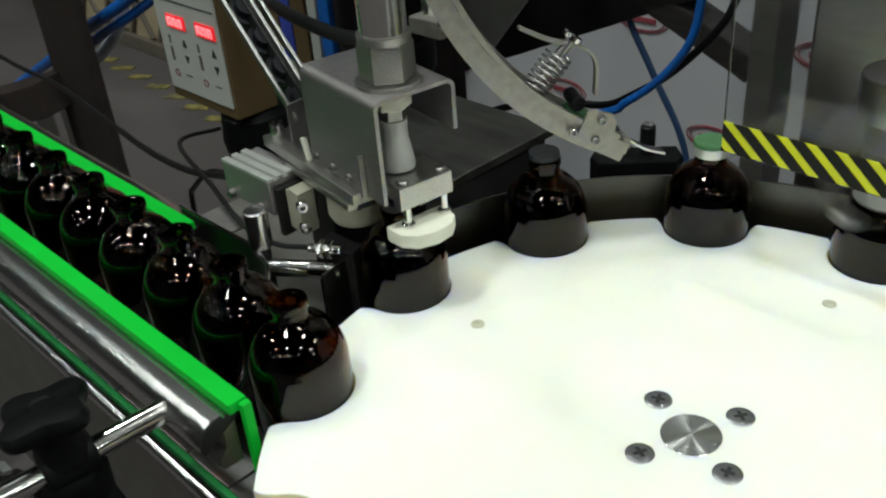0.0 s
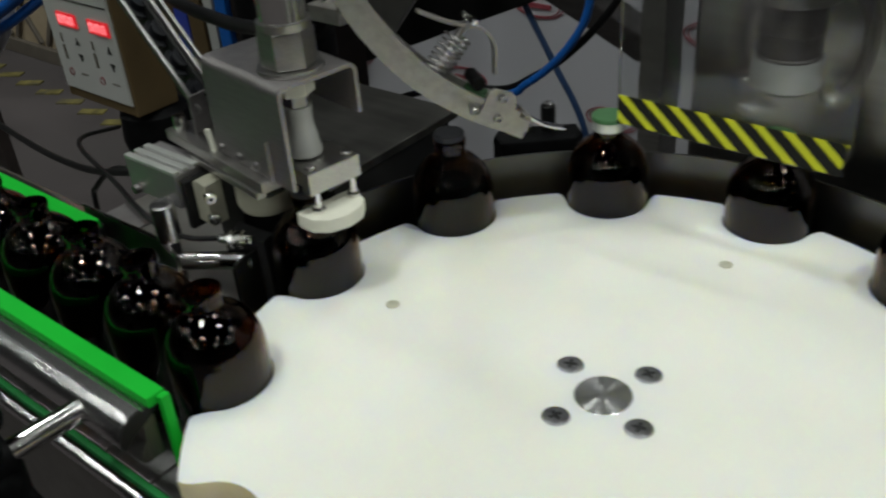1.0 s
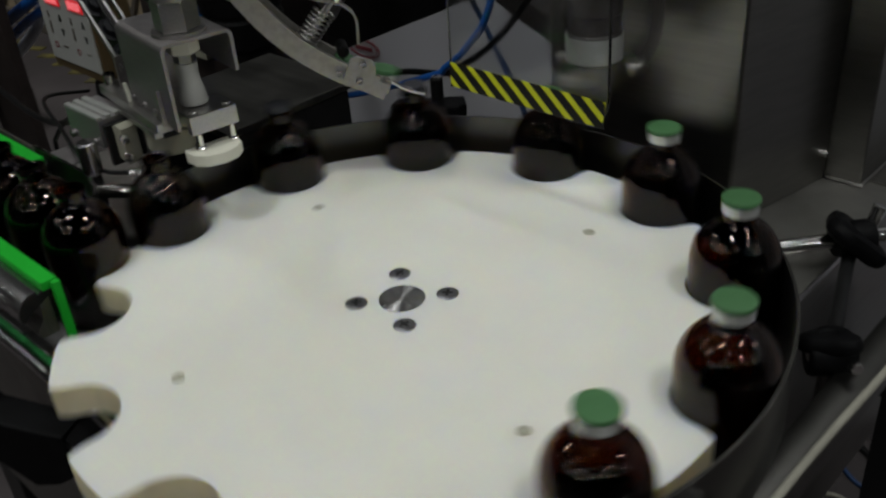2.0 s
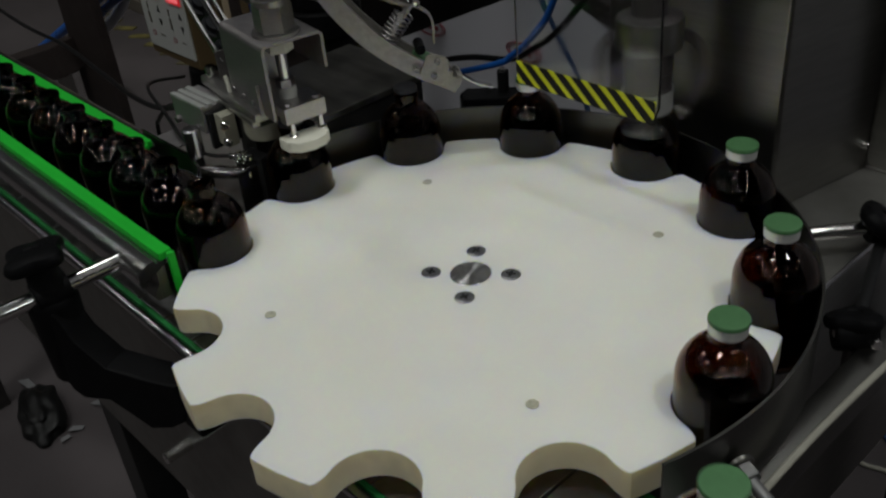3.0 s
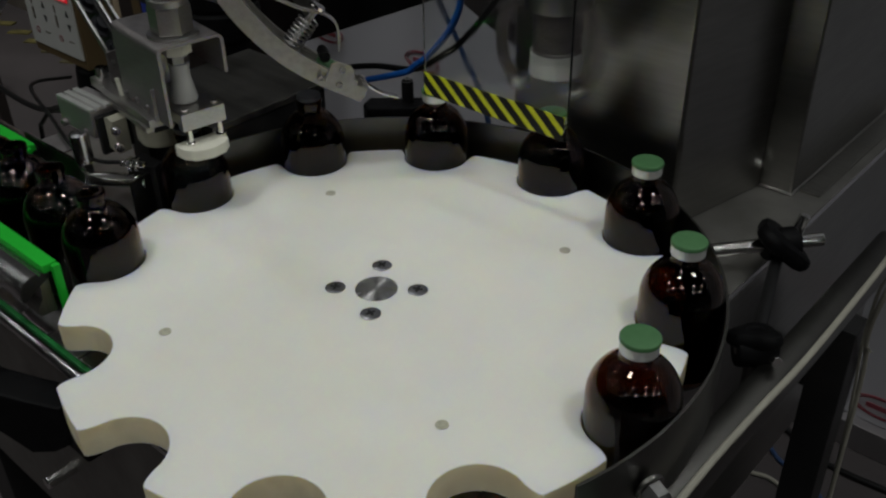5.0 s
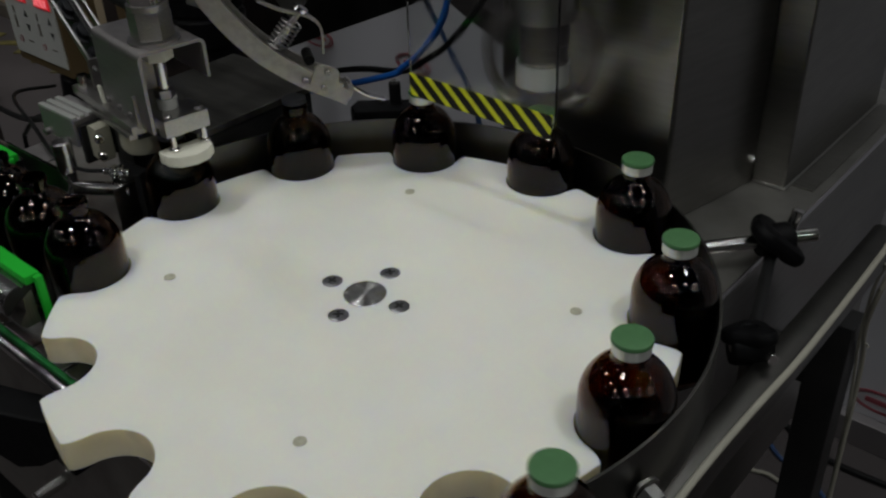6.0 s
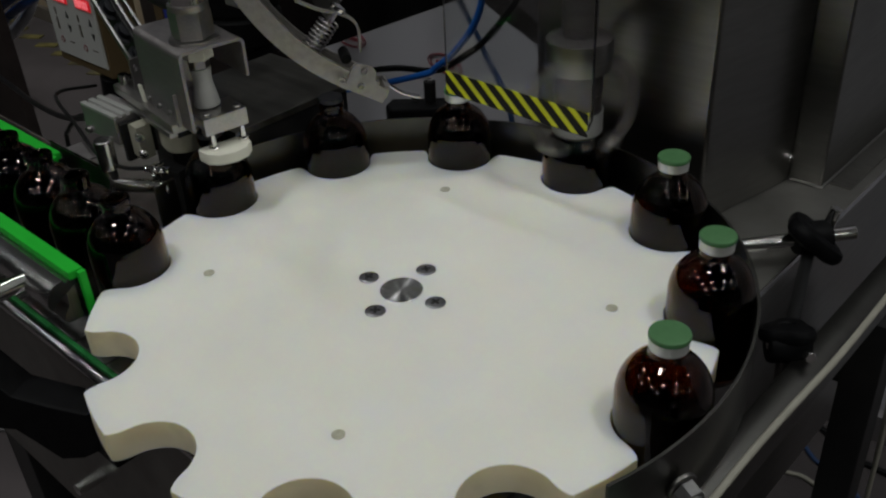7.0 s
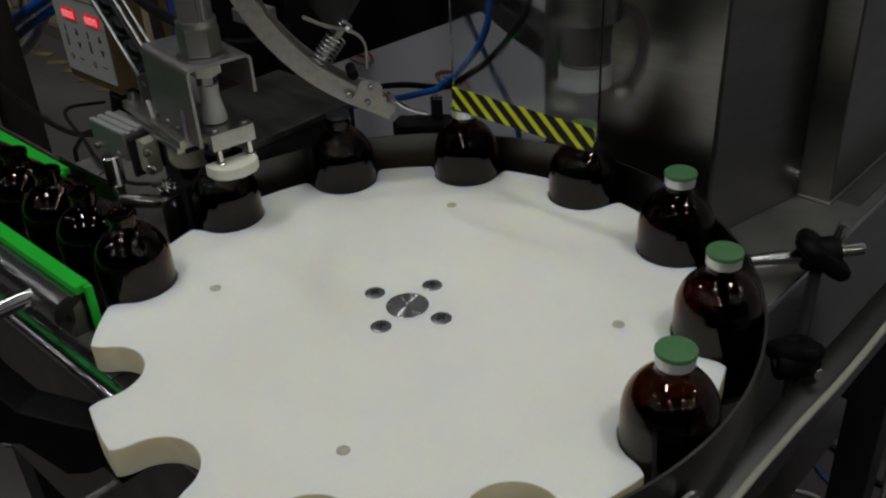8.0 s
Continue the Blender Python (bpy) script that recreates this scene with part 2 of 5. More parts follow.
def smeared(m):
    """Wavy surface with cloudy greasy smears."""
    nt = m.node_tree
    b = nt.nodes["Principled BSDF"]
    co = nt.nodes.new("ShaderNodeTexCoord")
    n1 = nt.nodes.new("ShaderNodeTexNoise")
    n1.inputs["Scale"].default_value, n1.inputs["Detail"].default_value = 38, 3
    nt.links.new(co.outputs["Object"], n1.inputs["Vector"])
    rr = nt.nodes.new("ShaderNodeMapRange")
    rr.inputs["From Min"].default_value, rr.inputs["From Max"].default_value = 0.45, 0.75
    rr.inputs["To Min"].default_value, rr.inputs["To Max"].default_value = 0.02, 0.12
    nt.links.new(n1.outputs["Fac"], rr.inputs["Value"])
    nt.links.new(rr.outputs["Result"], b.inputs["Roughness"])
    n2 = nt.nodes.new("ShaderNodeTexNoise")
    n2.inputs["Scale"].default_value, n2.inputs["Detail"].default_value = 24, 1
    nt.links.new(co.outputs["Object"], n2.inputs["Vector"])
    bp = nt.nodes.new("ShaderNodeBump")
    bp.inputs["Strength"].default_value, bp.inputs["Distance"].default_value = 0.35, 0.002
    nt.links.new(n2.outputs["Fac"], bp.inputs["Height"])
    nt.links.new(bp.outputs["Normal"], b.inputs["Normal"])


smeared(M_ACRYLIC)

# ---------------------------------------------------------------- mesh helpers
PLACE = {}


def thing(name, at=(0, 0, 0), label="", category="", group="", kind=""):
    ob = new(name)
    ob.empty_display_size = 0.02
    ob.location = at
    PLACE[ob] = Matrix.Translation(at)
    return tagged(ob, label, category, group, kind)


def part(name, bm, material, parent=None, label="", smooth=True, local=False, weighted=True):
    """One mesh object; bm is in world space unless local."""
    base = PLACE.get(parent, Matrix.Identity(4))
    if not local:
        bm.transform(base.inverted())
    bmesh.ops.recalc_face_normals(bm, faces=bm.faces)
    me = bpy.data.meshes.new(name)
    bm.to_mesh(me)
    bm.free()
    me.materials.append(material)
    if smooth:
        me.shade_smooth()
        me.set_sharp_from_angle(angle=radians(32))
    ob = new(name, me)
    if smooth and weighted:
        wn = ob.modifiers.new("face_weight", "WEIGHTED_NORMAL")
        wn.mode, wn.keep_sharp, wn.weight = "FACE_AREA", True, 50
    if parent:
        ob.parent = parent
    PLACE[ob] = base
    return tagged(ob, label)


def box(x0, x1, y0, y1, z0, z1, bevel=0.0008, m=None):
    bm = bmesh.new()
    c = Matrix.Translation(((x0 + x1) / 2, (y0 + y1) / 2, (z0 + z1) / 2)) @ Matrix.Diagonal((x1 - x0, y1 - y0, z1 - z0, 1))
    bmesh.ops.create_cube(bm, size=1, matrix=c)
    if bevel:
        bmesh.ops.bevel(bm, geom=bm.edges[:], offset=bevel, segments=2, affect="EDGES", profile=0.6)
    if m is not None:
        bm.transform(m)
    return bm


def lathe(profile, seg=32, m=None):
    """Turn a (radius, height) profile about z."""
    bm = bmesh.new()
    rings = []
    for r, z in profile:
        if r < 1e-6:
            rings.append([bm.verts.new((0, 0, z))])
        else:
            rings.append([bm.verts.new((r * math.cos(2 * math.pi * i / seg), r * math.sin(2 * math.pi * i / seg), z)) for i in range(seg)])
    for a, b in zip(rings, rings[1:]):
        for i in range(seg):
            j = (i + 1) % seg
            if len(a) == 1 and len(b) == 1:
                continue
            if len(a) == 1:
                bm.faces.new((a[0], b[i], b[j]))
            elif len(b) == 1:
                bm.faces.new((a[i], a[j], b[0]))
            else:
                bm.faces.new((a[i], a[j], b[j], b[i]))
    if m is not None:
        bm.transform(m)
    return bm


def rod_matrix(p, q):
    p, q = Vector(p), Vector(q)
    return Matrix.Translation(p) @ (q - p).to_track_quat("Z", "Y").to_matrix().to_4x4(), (q - p).length


def rod(p, q, r, seg=20, chamfer=0.0006):
    m, l = rod_matrix(p, q)
    c = min(chamfer, r * 0.4, l * 0.4)
    return lathe([(0, 0), (r - c, 0), (r, c), (r, l - c), (r - c, l), (0, l)], seg, m)


def smooth_path(points, n=10):
    """Catmull-Rom through points."""
    P = [Vector(p) for p in points]
    P = [P[0] * 2 - P[1]] + P + [P[-1] * 2 - P[-2]]
    out = []
    for i in range(1, len(P) - 2):
        a, b, c, d = P[i - 1:i + 3]
        for k in range(n):
            t = k / n
            out.append(0.5 * (2 * b + (c - a) * t + (2 * a - 5 * b + 4 * c - d) * t * t + (3 * b - a - 3 * c + d) * t ** 3))
    out.append(P[-2])
    return out


def sweep(path, section, closed=True, caps=True, up=(0, 0, 1)):
    """Sweep a 2D section (list of (a, b)) along a path; a is sideways, b is up."""
    bm = bmesh.new()
    rings, up = [], Vector(up)
    for i, p in enumerate(path):
        d = (path[min(i + 1, len(path) - 1)] - path[max(i - 1, 0)]).normalized()
        s = d.cross(up)
        s = s.normalized() if s.length > 1e-5 else Vector((1, 0, 0))
        u = s.cross(d)
        rings.append([bm.verts.new(p + s * a + u * b) for a, b in section])
    n = len(section)
    for a, b in zip(rings, rings[1:]):
        for i in range(n if closed else n - 1):
            j = (i + 1) % n
            bm.faces.new((a[i], a[j], b[j], b[i]))
    if caps and closed:
        bm.faces.new(rings[0])
        bm.faces.new(rings[-1])
    return bm


def hose(points, r, seg=10, n=10, up=(0, 0, 1)):
    sec = [(r * math.cos(2 * math.pi * i / seg), r * math.sin(2 * math.pi * i / seg)) for i in range(seg)]
    return sweep(smooth_path(points, n), sec, up=up)


def slab(outline, z0, z1, bevel=0.0, m=None, round_up=0.0):
    """Extrude a plan outline; outline in xy."""
    bm = bmesh.new()
    f = bm.faces.new([bm.verts.new((x, y, z0)) for x, y in outline])
    top = bmesh.ops.extrude_face_region(bm, geom=[f])
    bmesh.ops.translate(bm, vec=(0, 0, z1 - z0), verts=[v for v in top["geom"] if isinstance(v, bmesh.types.BMVert)])
    if round_up:
        ups = [e for e in bm.edges if abs(e.verts[0].co.z - e.verts[1].co.z) > 1e-7]
        bmesh.ops.bevel(bm, geom=ups, offset=round_up, segments=3, affect="EDGES", profile=0.5)
    if bevel:
        rim = [e for e in bm.edges if abs(e.verts[0].co.z - e.verts[1].co.z) < 1e-7]
        bmesh.ops.bevel(bm, geom=rim, offset=bevel, segments=2, affect="EDGES", profile=0.5)
    if m is not None:
        bm.transform(m)
    return bm


def join(*bms):
    out = bms[0]
    for b in bms[1:]:
        me = bpy.data.meshes.new("tmp")
        b.to_mesh(me)
        b.free()
        out.from_mesh(me)
        bpy.data.meshes.remove(me)
    return out


def disc(r, h, m, seg=24, c=0.0005):
    return lathe([(0, 0), (r, 0), (r, h - c), (r - c, h), (0, h)], seg, m)


def T(x, y, z):
    return Matrix.Translation((x, y, z))


def hexnut(p, q, r, c=0.0004):
    m, l = rod_matrix(p, q)
    return lathe([(0, 0), (r - c, 0), (r, c), (r, l - c), (r - c, l), (0, l)], 6, m)


def cap_screw(p, q, r):
    """Socket head screw: head from p to q."""
    m, l = rod_matrix(p, q)
    return lathe([(0, 0), (r, 0), (r, l * 0.85), (r * 0.85, l), (r * 0.5, l), (r * 0.5, l * 0.45), (0, l * 0.45)], 18, m)


# ---------------------------------------------------------------- plan numbers
TOP = 0.950          # top of the star wheel
PITCH_R = 0.1855      # bottles' circle
FLOOR = 0.2          # hall floor
BASE = 0.9135        # bottles' foot = chain and deck top
LINE_Y = -0.0925     # middle of the conveyor
GAP = 0.0505         # bottle to bottle on the chain

# ---------------------------------------------------------------- hall
fl = part("floor", box(-14, 14, -14, 14, FLOOR - 0.1, FLOOR, 0), M_FLOOR)
tagged(fl, "dark grey hall floor with worn patches", "floor", kind="structure")
tagged(part("ceiling", box(-14, 14, -14, 14, HALL_Z, HALL_Z + 0.2, 0), M_CEIL), "dark exhibition hall ceiling", "ceiling", kind="structure")
for nm, b in (("wall_north", (-14, 14, 14, 14.2)), ("wall_south", (-14, 14, -14.2, -14)), ("wall_west", (-14.2, -14, -14, 14)), ("wall_east", (14, 14.2, -14, 14))):
    tagged(part(nm, box(*b, FLOOR, HALL_Z, 0), M_WALL), "plain grey exhibition hall wall", "wall", kind="structure")
for lx, ly, power, radius in LAMPS:
    f = thing("high_bay_lamp", (lx, ly, HALL_Z), "round grey high-bay lamp hung from the ceiling", "ceiling lamp", "high-bay lamps")
    part("shade", lathe([(0.05, -0.02), (0.12, -0.1), (0.3, -0.34), (0.29, -0.34), (0.1, -0.12), (0.03, -0.05)], 24, T(lx, ly, HALL_Z)), M_SHADE, f)
    part("stem", rod((lx, ly, HALL_Z - 0.06), (lx, ly, HALL_Z), 0.03), M_SHADE, f)

# white display panel behind the machine
WALL_Y = 0.92
panel = tagged(part("display_panel", box(-1.32, 2.6, WALL_Y, WALL_Y + 0.05, FLOOR + 0.05, 2.2, 0.002), M_PANEL), "white display panel with red printed ovals", "panel", kind="structure")
tagged(part("baseboard", box(-1.32, 2.6, WALL_Y - 0.02, WALL_Y + 0.05, FLOOR, FLOOR + 0.05, 0.003), M_ALU), "aluminium base rail of the display panel", "base rail", kind="structure")


def oval(cx, cz, rx, rz, w, y, seg=40):
    bm = bmesh.new()
    rings = []
    for k, yy in ((0, y), (1, y - 0.002)):
        rings.append([[bm.verts.new((cx + (rx - s * w) * math.cos(2 * math.pi * i / seg), yy, cz + (rz - s * w) * math.sin(2 * math.pi * i / seg))) for i in range(seg)] for s in (0, 1)])
    for i in range(seg):
        j = (i + 1) % seg
        o0, i0, o1, i1 = rings[0][0], rings[0][1], rings[1][0], rings[1][1]
        bm.faces.new((o1[i], o1[j], i1[j], i1[i]))
        bm.faces.new((o0[i], o0[j], o1[j], o1[i]))
        bm.faces.new((i0[i], i0[j], i1[j], i1[i]))
    return bm


def logo(cx, cz, s):
    g = thing("printed_oval", (cx, WALL_Y, cz), "red printed oval emblem on the white panel", "emblem", "printed ovals")
    part("outer_ring", oval(cx, cz, s, s * 0.42, s * 0.032, WALL_Y - 0.0005), M_RED, g)
    part("inner_ring", oval(cx, cz, s * 0.85, s * 0.36, s * 0.022, WALL_Y - 0.0005), M_RED, g)
    part("bar", box(cx - s * 0.52, cx + s * 0.52, WALL_Y - 0.003, WALL_Y - 0.0005, cz - s * 0.085, cz + s * 0.085, 0.0004), M_RED, g)
    return g

for lx, lz in ((-0.659, 0.767), (-0.522, 0.602), (-0.362, 0.766), (0.135, 0.285), (-0.815, 0.615), (-1.085, 0.611), (-0.95, 0.77), (-0.22, 0.60), (-0.06, 0.766), (0.30, 0.46)):
    logo(lx, lz, 0.047)


# cap feeder stand behind the wheel
stand = thing("feeder_stand", (-0.35, 0.5, 0), "dark stainless stand of the cap feeder behind the star wheel", "machine stand")
part("post", box(-0.2408, -0.216, 0.475, 0.513, FLOOR, 1.5, 0.002), M_POST, stand)
part("post", box(-1.0, -0.95, 0.475, 0.525, FLOOR, 1.5, 0.003), M_DARKSTEEL, stand)
for p, q, w in (((-0.95, 0.5, 0.72), (-0.23, 0.5, 1.04), 0.034), ((-0.46, 0.5, 1.006), (-0.24, 0.5, 0.912), 0.013)):
    m, l = rod_matrix(p, q)
    part("brace", box(-0.02, 0.02, -w, w, 0, l, 0.003, m), M_BLACKBOX if w > 0.03 else M_DARKSTEEL, stand)
part("cross_rail", box(-0.95, -0.257, 0.48, 0.52, 0.3, 0.34, 0.003), M_DARKSTEEL, stand)
part("feeder_plate", slab([(-0.368, 0.973), (-0.327, 1.022), (-0.25, 1.11), (-0.25, 1.25), (-0.56, 1.25), (-0.415, 1.01)], 0, 0.006, 0.0008,
                          Matrix.Translation((0, 0.276, 0)) @ Matrix.Rotation(math.pi / 2, 4, "X")), M_TABLE, stand)

# second frame at the far end of the infeed
rack = thing("machine_rack", (-1.35, 0.3, 0), "dark steel machine rack with a cross rail", "machine rack")
part("post", box(-1.445, -1.285, 0.3, 0.318, FLOOR, 1.5, 0.003), M_POSTDARK, rack)
part("post", box(-2.1, -2.02, 0.0, 0.06, FLOOR, 1.5, 0.004), M_POSTDARK, rack)
m_, l_ = rod_matrix((-1.41, 0.29, 0.685), (-2.06, 0.02, 0.475))
part("cross_rail", box(-0.05, 0.05, -0.03, 0.03, 0, l_, 0.004, m_), M_POSTDARK, rack)
case = thing("grey_case", (-2.37, 0.64, 0), "small grey metal case with a steel corner on the floor", "metal case")
part("body", box(-2.46, -2.29, 0.58, 0.70, FLOOR, 0.33, 0.006), M_SHEET, case)
part("corner_trim", box(-2.292, -2.282, 0.572, 0.592, FLOOR, 0.335, 0.002), M_CHROME, case)

# lattice crate and floor marking in the distance
lat = thing("lattice_crate", (-3.1, 1.3, FLOOR), "pale plywood crate with crossed dark straps standing on the floor", "crate")
part("body", box(-3.75, -2.3, 1.16, 1.7, FLOOR, 1.1, 0.01), M_PLY, lat)
part("base_skid", box(-3.76, -2.29, 1.14, 1.1595, FLOOR, FLOOR + 0.05, 0.004), M_STRAP, lat)
for k in range(7):
    for sg in (-1, 1):
        m_, l_ = rod_matrix((-3.7 + 0.19 * k, 1.152, 0.52 - 0.26 * sg), (-3.36 + 0.19 * k, 1.152, 0.52 + 0.26 * sg))
        part("strap", box(-0.006, 0.006, -0.008, 0.008, 0, l_, 0.001, m_), M_STRAP, lat)
for k in range(12):
    st = part("floor_stripe", box(-0.04, 0.04, -0.016, 0.016, 0.0, 0.004, 0, T(-3.3 + 0.13 * k, 1.05 - 0.009 * k, FLOOR) @ Matrix.Rotation(0.5, 4, "Z")), M_FLOORYEL)
    tagged(st, "worn yellow marking stripe on the floor", "floor marking", "floor stripes")

bag = thing("black_plastic_bag", (-1.07, -0.08, FLOOR), "crumpled glossy black plastic bag on the floor", "plastic bag")
bm_ = bmesh.new()
bmesh.ops.create_icosphere(bm_, subdivisions=5, radius=1.0)
for v_ in bm_.verts:
    n_ = noise.noise(v_.co * 1.1) + 0.35 * noise.noise(v_.co * 2.3)
    v_.co *= 1 + 0.4 * n_
    v_.co = Vector((v_.co.x * 0.072, v_.co.y * 0.036, max(0.0, 0.016 + v_.co.z * 0.03)))
bm_.transform(T(-1.07, -0.08, FLOOR) @ Matrix.Rotation(-0.3, 4, "Z"))
part("film", bm_, M_FILM, bag, weighted=False).data.set_sharp_from_angle(angle=radians(180))
for x_, y_, a_, r_ in ((-1.19, -0.06, 0.3, 0.018), (-1.0, -0.05, 1.2, 0.014), (-0.99, -0.075, 2.0, 0.012), (-1.03, 0.01, 0.8, 0.016), (-1.1, 0.035, 2.6, 0.014), (-1.24, -0.12, 1.7, 0.02)):
    scrap = part("film_scrap", slab([(-r_, -r_ * 0.35), (r_ * 0.7, -r_ * 0.5), (r_, r_ * 0.2), (-r_ * 0.3, r_ * 0.5)], 0, 0.0015, 0, T(x_, y_, FLOOR + 0.0045) @ Matrix.Rotation(a_, 4, "Z") @ Matrix.Rotation(0.2, 4, "Y")), M_SCRAP)
    tagged(scrap, "small scrap of clear plastic film on the floor", "plastic scrap", "floor scraps")

# ---------------------------------------------------------------- machine body
deck = thing("machine_table", (0, 0.25, 0), "stainless machine table carrying the star wheel", "machine table")
deck_out = [(-0.085, 0.60), (0.1495, 0.60), (0.1495, 0.02), (0.13, -0.03), (-0.43, -0.03), (-0.43, 0.158), (-0.19, 0.158)]
deck_out += [(0.224 * math.cos(radians(a)), 0.224 * math.sin(radians(a))) for a in range(136, 111, -4)]
part("table_top", slab(deck_out, 0.898, 0.9085, 0.001), M_TABLE, deck)
part("side_panel", box(0.140, 0.1465, 0.02, 0.585, 0.62, 0.897, 0.001), M_TOWER, deck)
part("front_panel", box(-0.2, 0.139, -0.02, -0.014, 0.84, 0.897, 0.001), M_DECK, deck)
part("back_panel", box(-0.08, 0.139, 0.585, 0.591, 0.84, 0.897, 0.001), M_DECK, deck)
# thin brighter strip added to draw the bright line on the table's edge
part("edge_trim", box(0.1497, 0.1514, 0.03, 0.60, 0.9045, 0.9096, 0.0006), M_PROFILE, deck, "added strip drawing the bright line of the table edge")
part("rail", box(0.2015, 0.2205, -0.03, 0.328, 0.893, 0.921, 0.006), M_DECK, deck)
part("rail_bracket", box(0.1467, 0.2013, 0.03, 0.06, 0.893, 0.9, 0.001), M_SHEET, deck)
part("rail_bracket", box(0.1467, 0.1718, 0.34, 0.36, 0.74, 0.77, 0.001), M_BLACKBOX, deck)
for x, y in ((0.09, 0.05), (-0.06, 0.53), (-0.17, 0.0), (-0.42, 0.10)):
    part("leg", box(x, x + 0.045, y, y + 0.045, FLOOR, 0.892, 0.003), M_BLACKBOX, deck)

part("leg", box(0.172, 0.204, 0.335, 0.365, FLOOR, 0.815, 0.003), M_BLACKBOX, deck)

# capping tower
tower = thing("capping_tower", (0.0, 0.4, 0.909), "brushed stainless capping tower cabinet on the table", "machine cabinet")
part("front_cabinet", slab([(-0.08, 0.243), (0.0735, 0.243), (0.0955, 0.3510), (-0.08, 0.3510)], 0.909, 1.75, 0.0006, None, 0.003), M_TOWER, tower)
part("rear_cabinet", slab([(-0.07, 0.3515), (0.1222, 0.3515), (0.1222, 0.56), (-0.07, 0.56)], 0.909, 1.75, 0.0006, None, 0.002), M_TOWER, tower)
part("weld_bead", hose([(0.0965, 0.3505, 0.9100), (0.110, 0.3507, 0.9100), (0.1222, 0.3509, 0.9100), (0.1229, 0.36, 0.9100), (0.1229, 0.45, 0.9100), (0.1229, 0.56, 0.9100)], 0.0010, 8), M_STEEL_H, tower, "bright weld bead")
part("base_flange", box(0.1245, 0.142, 0.362, 0.56, 0.9087, 0.9105, 0.0006), M_SHEET, tower)
part("bolt", cap_screw((0.0934, 0.3431, 0.9322), (0.0989, 0.3419, 0.9322), 0.0026), M_CHROME, tower)
part("head_arm", box(-0.034, 0.034, 0.15, 0.2425, 1.175, 1.26, 0.004), M_BLACKBOX, tower)
part("spindle_housing", lathe([(0.0125, 0), (0.028, 0), (0.030, 0.002), (0.030, 0.026), (0.024, 0.028), (0.024, 0.0348), (0.0125, 0.0348)], 36, T(0, PITCH_R, 1.14)), M_BLACKBOX, tower)

# black gearbox plate beside the stopper station
gear = thing("feeder_base_box", (-0.3, 0.12, 0.909), "black steel base box with a worn steel top plate", "machine box")
part("body", box(-0.31, -0.208, 0.040, 0.150, 0.909, 0.9795, 0.002), M_BLACKBOX, gear)
part("top_plate", box(-0.318, -0.206, 0.034, 0.158, 0.980, 0.986, 0.0015), M_PLATE, gear)

# ---------------------------------------------------------------- conveyor
conv = thing("conveyor", (-0.2, LINE_Y, 0), "slat chain conveyor running under the star wheel", "conveyor")
X0, X1 = -1.35, 1.0
part("side_plate", box(X0, X1, LINE_Y - 0.0535, LINE_Y - 0.0495, 0.70, 0.905, 0.0008), M_SHEET, conv)
part("side_plate", box(X0, X1, LINE_Y + 0.048, LINE_Y + 0.052, 0.80, 0.897, 0.0008), M_SHEET, conv)
part("edge_rail", sweep([Vector((X0, LINE_Y - 0.0567, 0.910)), Vector((X1, LINE_Y - 0.0567, 0.910))],
                        [(0.0042 * math.cos(a * math.pi / 6), 0.0045 * math.sin(a * math.pi / 6)) for a in range(12)]), M_PROFILE, conv, "polished steel edge rail")
part("wear_strip", box(X0, X1, LINE_Y - 0.0524, LINE_Y - 0.0488, 0.9055, 0.9132, 0.0008), M_DKGREEN, conv, "dark green plastic wear strip")
part("wear_strip", box(X0, X1, LINE_Y + 0.0425, LINE_Y + 0.0485, 0.899, 0.9105, 0.0008), M_DKGREEN, conv, "dark green plastic wear strip")
part("leg", box(-0.425, -0.38, LINE_Y - 0.047, LINE_Y - 0.005, FLOOR, 0.799, 0.003), M_BLACKBOX, conv)
part("leg_brace", box(-0.4245, -0.3805, LINE_Y - 0.0045, LINE_Y + 0.0475, 0.55, 0.59, 0.002), M_BLACKBOX, conv)
part("leg", box(-1.2, -1.16, LINE_Y - 0.05, LINE_Y - 0.01, FLOOR, 0.799, 0.003), M_DARKSTEEL, conv)
part("spacer_pin", rod((-0.181, LINE_Y - 0.076, 0.786), (-0.181, LINE_Y - 0.0536, 0.786), 0.0048), M_CHROME, conv)
SLAT = bpy.data.meshes.new("chain_slat")
bm_ = box(-0.0182, 0.0182, -0.0485, 0.041, -0.004, 0.0, 0.0008)
bm_.to_mesh(SLAT)
bm_.free()
SLAT.materials.append(M_CHAIN)
for k in range(int((X1 - X0) / 0.0381)):
    s = new("chain_slat", SLAT)
    s.parent = conv
    s.location = (X0 + 0.02 + 0.0381 * k + 0.2, 0, BASE - 0.0006)


